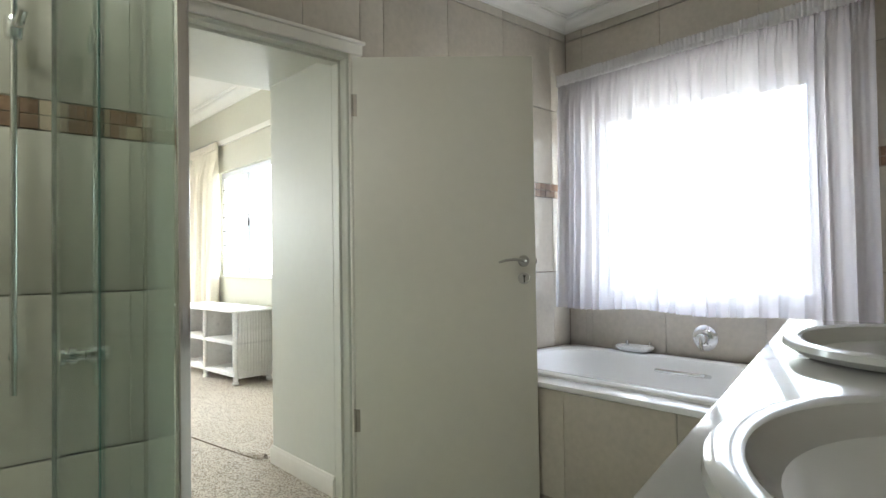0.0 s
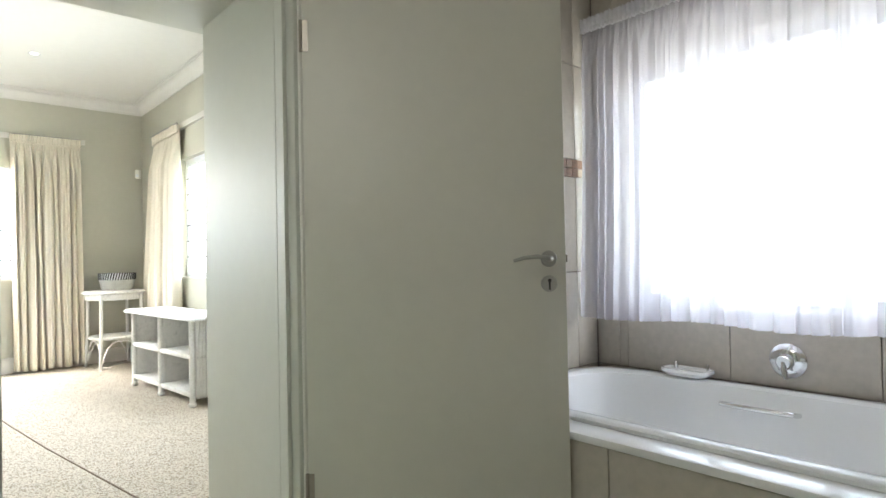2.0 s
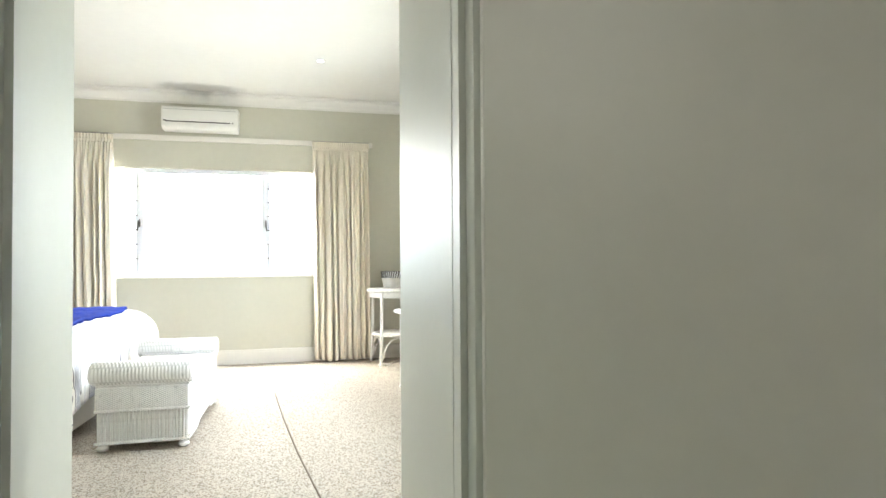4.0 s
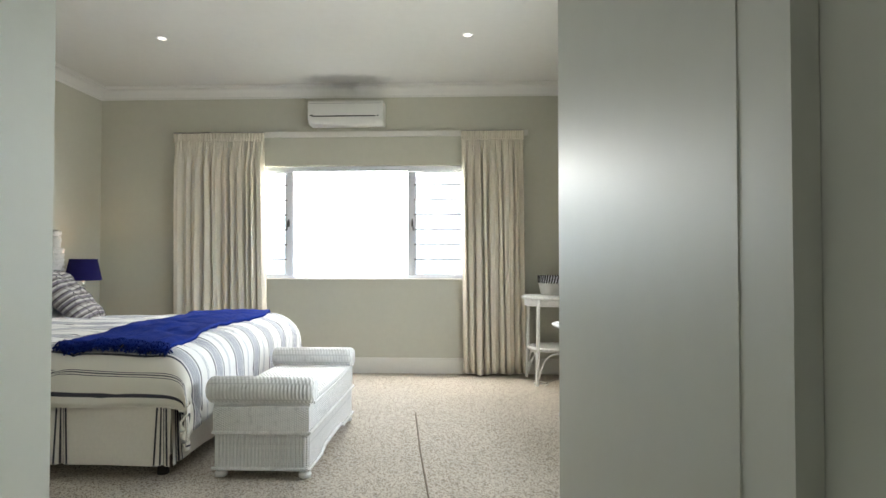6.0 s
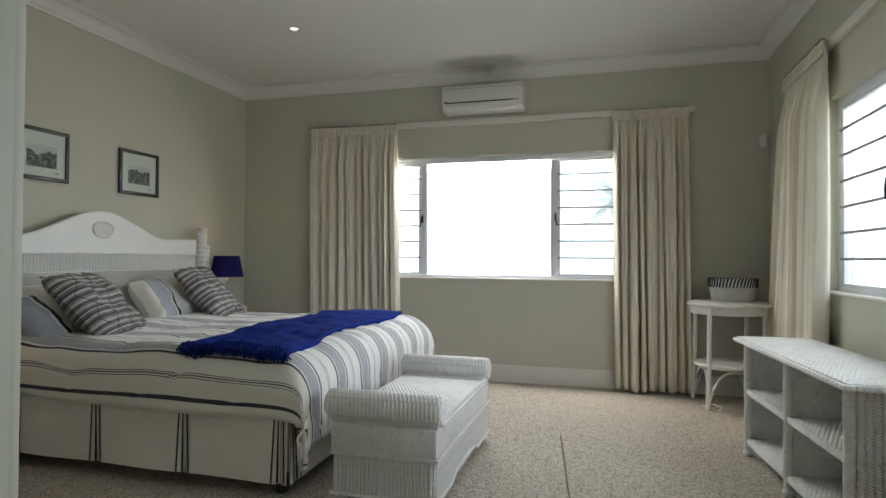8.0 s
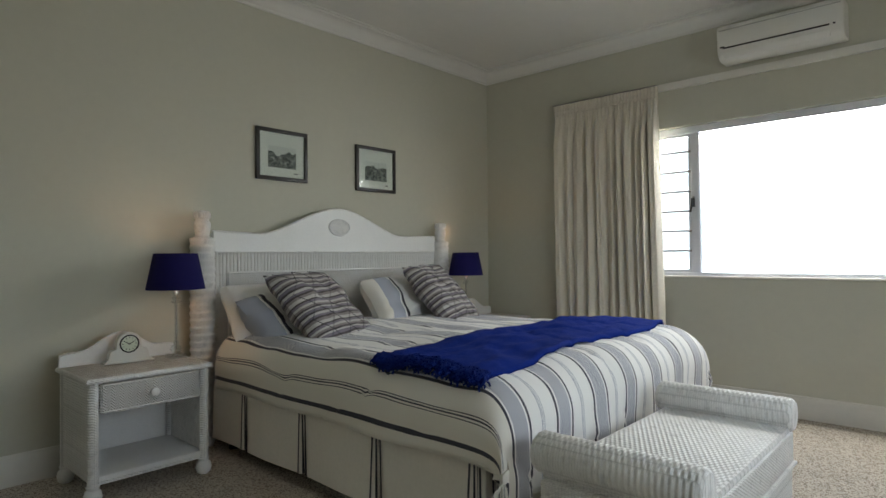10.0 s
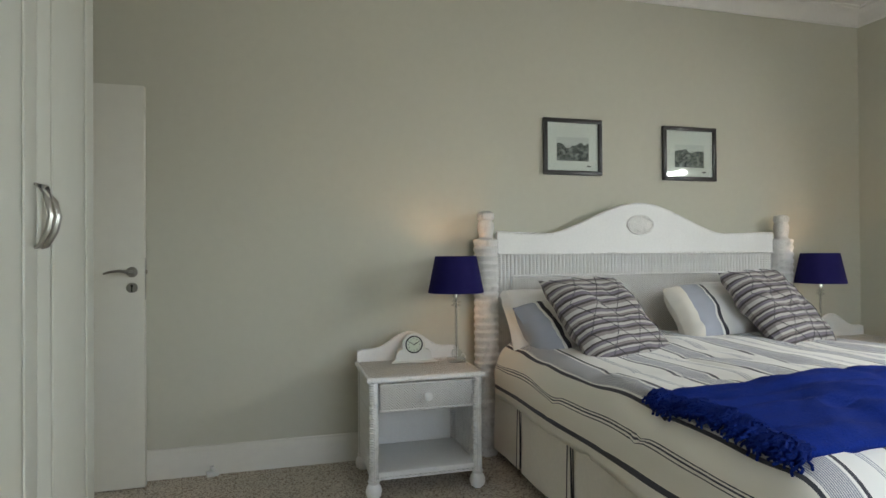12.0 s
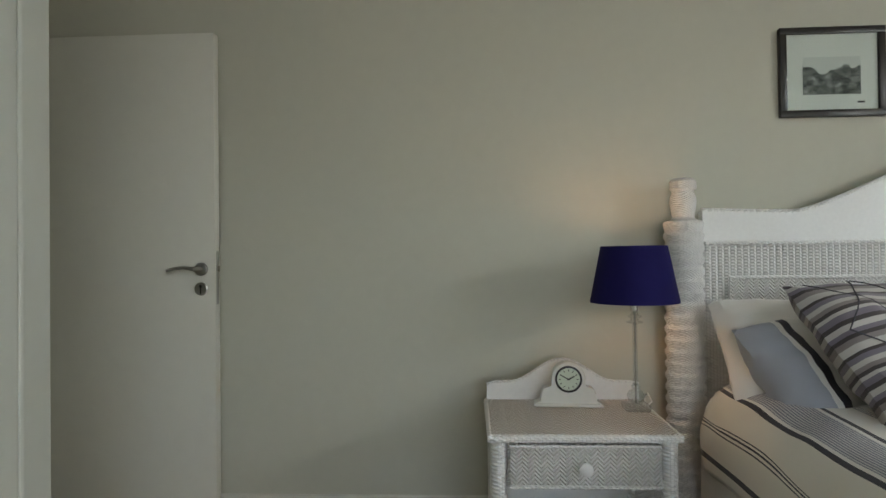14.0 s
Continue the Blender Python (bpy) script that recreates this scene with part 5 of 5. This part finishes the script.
# ---- pictures ----
def picture(name, x0, x1, z0, z1, label, seed):
    cx, cz, hw, hh = (x0 + x1) / 2, (z0 + z1) / 2, abs(x1 - x0) / 2, (z1 - z0) / 2
    p = thing(name, label, "picture", (cx, 0.002, cz), group="framed pictures above the bed")
    f = 0.026
    part("frame", boxes((-hw, hw, 0.0, 0.022, hh - f, hh), (-hw, hw, 0.0, 0.022, -hh, -hh + f), (-hw, -hw + f, 0.0, 0.022, -hh + f, hh - f), (hw - f, hw, 0.0, 0.022, -hh + f, hh - f), bevel=0.0015), M_BLACK, p)
    part("mount", boxes((-hw + f, hw - f, 0.002, 0.010, -hh + f, hh - f)), M_MOUNT, p, smooth=False)
    m = bpy.data.materials.new("engraving")
    m.use_nodes = True
    n, l = m.node_tree.nodes, m.node_tree.links
    b = n["Principled BSDF"]
    b.inputs["Roughness"].default_value = 0.8
    tc, sep = n.new("ShaderNodeTexCoord"), n.new("ShaderNodeSeparateXYZ")
    l.new(tc.outputs["Generated"], sep.inputs[0])
    t = node(m, "ShaderNodeTexNoise", Scale=5.0 + seed, Detail=8.0)
    l.new(tc.outputs["Generated"], t.inputs["Vector"])
    hill = node(m, "ShaderNodeTexNoise", Scale=1.6 + 0.5 * seed)
    l.new(tc.outputs["Generated"], hill.inputs["Vector"])
    skyline = math_node(m, "ADD", math_node(m, "MULTIPLY", hill.outputs[0], 0.8), 0.28 if seed == 1 else 0.34)
    above = math_node(m, "GREATER_THAN", sep.outputs["Z"], skyline)
    val = math_node(m, "ADD", math_node(m, "MULTIPLY", above, 0.55), math_node(m, "MULTIPLY", math_node(m, "POWER", t.outputs[0], 3.0), 1.1))
    cr = n.new("ShaderNodeValToRGB")
    cr.color_ramp.elements[0].color, cr.color_ramp.elements[1].color = (0.04, 0.05, 0.05, 1), (0.62, 0.63, 0.62, 1)
    cr.color_ramp.elements[0].position, cr.color_ramp.elements[1].position = 0.05, 0.55
    l.new(val, cr.inputs[0]), l.new(cr.outputs[0], b.inputs["Base Color"])
    part("print", boxes((-hw * 0.55, hw * 0.55, 0.0102, 0.0108, -hh * 0.50, hh * 0.34)), m, p, "grey engraving of a bay" if seed == 1 else "grey engraving of houses below a hill", False)
    part("glazing", boxes((-hw + f, hw - f, 0.0135, 0.0150, -hh + f, hh - f)), M_CLEAR, p, smooth=False).visible_shadow = False
    part("caption", boxes((-hw * 0.62, -hw * 0.48, 0.0102, 0.0106, -hh * 0.70, -hh * 0.66)), M_DARKCLOTH, p, smooth=False)


picture("picture", -2.971, -3.375, 1.655, 2.008, "black-framed engraving of a bay above the headboard", 1)
picture("picture", -3.825, -4.238, 1.640, 1.998, "black-framed engraving of houses above the headboard", 2)

# ---- wicker bench at the foot of the bed ----
bench = thing("wicker_bench", "white wicker bench with rolled arms at the bed foot", "bench", (-2.585, 2.475, 0))
BLN, BD = 1.16, 0.51                     # local -x is its length


core = part("core", boxes((-BLN + 0.01, -0.01, 0.01, BD - 0.01, 0.05, 0.235)), M_WICKER, bench)
for p0, p1, out in (((0, 0.02, 0.06), (0, BD - 0.02, 0.06), (1, 0, 0)), ((-BLN, BD - 0.02, 0.06), (-BLN, 0.02, 0.06), (-1, 0, 0)), ((-0.02, BD, 0.06), (-BLN + 0.02, BD, 0.06), (0, 1, 0))):
    canes(core, Vector(p0) - Vector(out) * 0.01, Vector(p1) - Vector(out) * 0.01, (0, 0, 0.175), out, 0.019, 0.009, M_WICKER)
part("upper_band", boxes((-BLN, 0.0, 0.0, BD, 0.245, 0.375), bevel=0.008), M_WICKER, bench)
bm = tube([(0.004, 0.0, 0.241), (0.004, BD + 0.004, 0.241), (-BLN - 0.004, BD + 0.004, 0.241), (-BLN - 0.004, 0.0, 0.241)], 0.009, 8)
tube([(0.004, 0.0, 0.055), (0.004, BD + 0.004, 0.055), (-0.25, BD + 0.004, 0.055), (-0.33, BD + 0.004, 0.085), (-0.54, BD + 0.004, 0.095), (-0.75, BD + 0.004, 0.085), (-0.83, BD + 0.004, 0.055), (-BLN - 0.004, BD + 0.004, 0.055), (-BLN - 0.004, 0.0, 0.055)], 0.009, 8, bm)
part("rope_edge", bm, M_WICKER, bench)
part("seat_lid", boxes((-BLN + 0.075, -0.075, 0.0, BD + 0.004, 0.377, 0.412), bevel=0.012), M_WICKER_FLAT, bench)
part("rope_edge", tube([(-0.075, BD + 0.006, 0.38), (-BLN + 0.075, BD + 0.006, 0.38)], 0.008, 8), M_WICKER, bench)
for x in (-0.055, -BLN + 0.055):
    bm = lathe([(0.0, -0.02), (0.055, -0.018), (0.066, -0.008), (0.070, 0.0), (0.070, 0.53), (0.066, 0.538), (0.055, 0.548), (0.0, 0.55)], 28)
    bm.transform(Matrix.Translation((x + (0.0), -0.02, 0.452)) @ pose(0, 0, 0, -90))
    part("rolled_arm", bm, M_WICKER_FLAT, bench)
    part("arm_support", boxes((x - 0.035, x + 0.035, 0.0, BD, 0.376, 0.415)), M_WICKER, bench)
for x in (-0.035, -BLN + 0.035):
    for y in (0.035, BD - 0.03):
        part("foot", lathe([(0.018, 0.0), (0.032, 0.008), (0.034, 0.022), (0.022, 0.034), (0.026, 0.055)], 16, (x, y, 0)), M_WHITE, bench)

# ---- open wicker cabinet under the north window ----
cab = thing("wicker_cabinet", "white ribbed wicker cabinet with four open compartments", "cabinet", (-3.905, 4.498, 0), 5.0)
CW, CD, CH = 1.24, 0.36, 0.685
part("tabletop", boxes((-0.06, CW + 0.06, -0.045, CD, CH - 0.035, CH), bevel=0.012), M_WICKER_FLAT, cab)
part("rope_edge", tube([(-0.062, CD, CH - 0.02), (-0.062, -0.047, CH - 0.02), (CW + 0.062, -0.047, CH - 0.02), (CW + 0.062, CD, CH - 0.02)], 0.013, 8), M_WICKER_FLAT, cab)
for x in (0.02, CW / 2, CW - 0.02):
    part("post", tube([(x, 0.0, 0.05), (x, 0.0, CH - 0.036)], 0.022, 12), M_WICKER, cab)
    part("foot", lathe([(0.016, 0.0), (0.028, 0.008), (0.03, 0.024), (0.02, 0.036), (0.024, 0.055)], 16, (x, 0.0, 0)), M_WHITE, cab)
for x in (0.02, CW - 0.02):
    part("foot", lathe([(0.016, 0.0), (0.028, 0.008), (0.03, 0.024), (0.02, 0.036), (0.024, 0.055)], 16, (x, CD - 0.03, 0)), M_WHITE, cab)
for x, s in ((0.012, -1), (CW - 0.012, 1)):
    side = part("side_panel", boxes((x - 0.008, x + 0.008, 0.02, CD - 0.01, 0.06, CH - 0.036)), M_WICKER, cab)
    canes(side, (x + s * 0.008, 0.02, 0.06), (x + s * 0.008, CD - 0.01, 0.06), (0, 0, CH - 0.1), (s, 0, 0), 0.027, 0.015, M_WICKER)
part("divider", boxes((CW / 2 - 0.01, CW / 2 + 0.01, 0.02, CD - 0.02, 0.10, CH - 0.036)), M_WICKER, cab)
back = part("back_panel", boxes((0.02, CW - 0.02, CD - 0.018, CD - 0.006, 0.06, CH - 0.036)), M_WICKER, cab)
canes(back, (CW - 0.022, CD - 0.018, 0.06), (0.022, CD - 0.018, 0.06), (0, 0, CH - 0.1), (0, -1, 0), 0.027, 0.012, M_WICKER)
for z in (0.07, 0.355):
    for x0, x1 in ((0.03, CW / 2 - 0.011), (CW / 2 + 0.011, CW - 0.03)):
        part("shelf", boxes((x0, x1, -0.012, CD - 0.026, z, z + 0.035), bevel=0.006), M_WICKER_FLAT, cab)

# ---- round cane table in the corner, with a basket ----
tab = thing("corner_table", "small round white cane table with a lower shelf", "side table", (-5.165, 4.625, 0))
part("tabletop", lathe([(0.0, 0.775), (0.288, 0.776), (0.306, 0.785), (0.306, 0.800), (0.288, 0.810), (0.0, 0.811)], 40), M_WICKER_FLAT, tab)
part("apron", lathe([(0.268, 0.715), (0.276, 0.72), (0.276, 0.774), (0.268, 0.775)], 40), M_WICKER, tab)
part("shelf", lathe([(0.0, 0.300), (0.236, 0.301), (0.248, 0.310), (0.248, 0.325), (0.236, 0.334), (0.0, 0.335)], 36), M_WICKER_FLAT, tab)
for k in range(4):
    a = radians(-128 + 90 * k)
    c, s = math.cos(a), math.sin(a)
    part("leg", tube([(0.305 * c, 0.305 * s, 0.0), (0.286 * c, 0.286 * s, 0.3), (0.276 * c, 0.276 * s, 0.774)], 0.0165, 12), M_WHITE, tab)
    a2 = a + radians(90)
    arch = []
    for i in range(13):
        t = i / 12
        p = Vector((0.28 * c, 0.28 * s, 0)) * (1 - t) + Vector((0.28 * math.cos(a2), 0.28 * math.sin(a2), 0)) * t
        arch.append((p.x, p.y, 0.06 + 0.225 * (1 - abs(2 * t - 1) ** 3.2)))
    part("arched_brace", tube(arch, 0.009, 8), M_WHITE, tab)
bas = thing("basket", "oval silvery basket with a black and white striped rim", "basket", (-5.19, 4.66, 0.811), 78)
bas.scale = (1.22, 1.15, 1.12)
part("body", lathe([(0.0, 0.0), (0.125, 0.002), (0.135, 0.06), (0.145, 0.105), (0.140, 0.105), (0.13, 0.06), (0.12, 0.006), (0.0, 0.005)], 36, sx=1.0, sy=0.7), M_BASKET, bas)
band = bmesh.new()
for i in range(44):
    a, b = 2 * math.pi * i / 44, 2 * math.pi * (i + 0.5) / 44
    lo, hi = [], []
    for t in (a, b):
        for r in (0.148, 0.140):
            lo.append((r * math.cos(t), 0.7 * r * math.sin(t), 0.100)), hi.append((r * 1.02 * math.cos(t + 0.10), 0.7 * r * 1.02 * math.sin(t + 0.10), 0.165))
    v = [band.verts.new(p) for p in lo + hi]
    for q in ((0, 2, 6, 4), (1, 3, 7, 5), (0, 1, 5, 4), (2, 3, 7, 6), (4, 5, 7, 6), (0, 1, 3, 2)):
        band.faces.new([v[k] for k in q])
part("rim_stripes", band, M_BLACK, bas, "black bars of the rim")
part("rim", lathe([(0.1455, 0.103), (0.1475, 0.162), (0.1435, 0.162), (0.1415, 0.103)], 44, sx=0.995, sy=0.697), M_FRAME, bas)
bm = tube([(-5.35, 4.86, 0.006), (-5.28, 4.70, 0.006), (-5.12, 4.58, 0.006), (-5.02, 4.52, 0.007), (-4.97, 4.44, 0.006), (-5.05, 4.42, 0.006), (-5.10, 4.50, 0.010), (-5.0, 4.55, 0.006), (-4.9, 4.50, 0.006)], 0.004, 6)
tagged(part("cable", bm, M_PLASTIC), "loose white cable curled on the carpet below the corner table", "cable")

# ---- wardrobe ----
WFX = -0.78
ward = thing("wardrobe", "tall cream built-in wardrobe with bowed steel handles", "wardrobe", (WFX, 1.08, 0))
part("carcass", boxes((0.022, 0.82, 0.0, 1.78, 0.0, 2.78)), M_PANEL, ward)
part("plinth", boxes((0.015, 0.0215, 0.0, 1.78, 0.0, 0.08)), M_TRIM, ward)
for i in range(4):
    y0, y1 = 0.006 + (0.052 + 0.43 * i if i else 0.0), 0.006 + 0.052 + 0.43 * (i + 1) - 0.004
    bm = boxes((0.0, 0.0215, y0, y1, 0.085, 2.74), bevel=0.003)
    door = part("door", bm, M_PANEL, ward)
    st = 0.085
    bm = boxes((-0.007, -0.0005, y0 + st, y0 + st + 0.016, 0.20, 2.62), (-0.007, -0.0005, y1 - st - 0.016, y1 - st, 0.20, 2.62), (-0.007, -0.0005, y0 + st + 0.016, y1 - st - 0.016, 0.20, 0.216), (-0.007, -0.0005, y0 + st + 0.016, y1 - st - 0.016, 2.604, 2.62), bevel=0.003)
    part("moulding", bm, M_PANEL, door)
    yh = y1 - 0.024 if i % 2 == 0 else y0 + 0.020
    pts = [(-0.0, yh, 1.19), (-0.012, yh, 1.195), (-0.032, yh, 1.235), (-0.040, yh, 1.275), (-0.032, yh, 1.315), (-0.012, yh, 1.355), (0.0, yh, 1.36)]
    part("handle", tube(pts, lambda u: 0.004 + 0.006 * math.sin(math.pi * u), 8), M_STEEL, door, "bowed steel handle")
structure("wardrobe_bulkhead", boxes((-0.76, -0.625, 1.08, 2.86, 2.781, CEIL)), M_WALL)

# ---- plug by the skirting ----
pl = thing("plug", "small cream cable plug lying against the skirting", "plug", (-1.045, 0.045, 0.0), 20)
part("body", boxes((-0.03, 0.03, -0.02, 0.02, 0.001, 0.03), bevel=0.008), M_PLASTIC, pl)
part("pin", boxes((-0.008, 0.008, -0.012, 0.012, 0.03, 0.055), bevel=0.003), M_PLASTIC, pl)

# ---- outdoors ----
# unseen ground, kept dark to cut the light it bounces up indoors
M_GROUND = material("dark_ground", (0.14, 0.15, 0.13), 0.9, vary=0.1, scale=0.3)
# haze and glare are put into the palm's colours, far paler than leaf and bark
M_LEAF = material("palm_leaf_hazed", (0.58, 0.61, 0.57), 0.6, vary=0.3, scale=3)
M_BARK = material("palm_bark_hazed", (0.52, 0.50, 0.47), 0.9, vary=0.2, scale=5, bump=0.5, bump_scale=20)
# self-lit white panel stands in for the overexposed distance and hides the ground
structure("backdrop", boxes((-81, -80, -160, 160, -3.2, 60)), emission_material("distance_glow", (0.97, 0.99, 1.0), 0.8), "glowing white panel standing in for the bright distance")
structure("ground", boxes((-900, 900, -900, 900, -3.4, -3.2)), M_GROUND, "dark ground outside, out of view")


def palm(at, height, seed, size=1.7):
    rn = random.Random(seed)
    p = thing("palm_tree", "tall coconut palm outside the window", "tree", at)
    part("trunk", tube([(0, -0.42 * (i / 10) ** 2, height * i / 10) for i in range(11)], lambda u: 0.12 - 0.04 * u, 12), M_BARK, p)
    top = Vector((0, -0.42, height))
    for k in range(38):
        az, lift = k * 2.399, rn.uniform(-0.8, 1.4)
        L = size * rn.uniform(0.85, 1.15)
        bm = bmesh.new()
        spine = []
        for i in range(15):
            t = i / 14
            r = L * t * math.cos(lift * (1 - t * 0.5))
            z = L * (math.sin(lift) * t - 0.38 * t * t)
            spine.append(top + Vector((r * math.cos(az), r * math.sin(az), z)))
        tube(spine, lambda u: 0.02 * (1 - 0.8 * u), 5, bm)
        for i in range(2, 15):
            for s in (-1, 1):
                for q in (0.0, 0.5):
                    c = spine[i] if q == 0 or i == 14 else (spine[i] + spine[i + 1]) / 2
                    d = (spine[min(i + 1, 14)] - spine[i - 1]).normalized()
                    side = d.cross(Vector((0, 0, 1))).normalized() * s
                    ln = 0.55 * math.sin(math.pi * (0.15 + 0.8 * i / 14)) * rn.uniform(0.8, 1.1)
                    tip = c + (side * 0.75 + d * 0.5 + Vector((0, 0, -0.45))) * ln
                    w = d * 0.018
                    bm.faces.new([bm.verts.new(c - w), bm.verts.new(c + w), bm.verts.new((c + tip) / 2 + w * 0.8), bm.verts.new(tip), bm.verts.new((c + tip) / 2 - w * 0.8)])
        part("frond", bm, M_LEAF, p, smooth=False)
    return p


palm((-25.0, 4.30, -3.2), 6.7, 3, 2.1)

# ---- daylight through the openings, and an added fill in the bathroom ----
area_light("daylight_west", look((W - 0.112, (WY0 + WY1) / 2, WIN_Z1 - 0.08), (W + 1.0, (WY0 + WY1) / 2, WIN_Z1 - 1.05)), WY1 - WY0 - 0.12, 0.06, 16)
area_light("daylight_bathroom", look(((BX0 + BX1) / 2, BN + 0.17, 1.45), ((BX0 + BX1) / 2, 0, 1.2)), BX1 - BX0, BZ1 - BZ0, 4.6)
area_light("daylight_north", look(((NX0 + NX1) / 2, N + 0.42, 1.72), ((NX0 + NX1) / 2, 0, -0.9)), NX1 - NX0 + 0.2, 1.3, 16)
# added fill light under the bathroom ceiling, with no fitting behind it
area_light("fill_bathroom", pose(1.15, 2.1, BC - 0.02), 0.5, 0.5, 2.0)
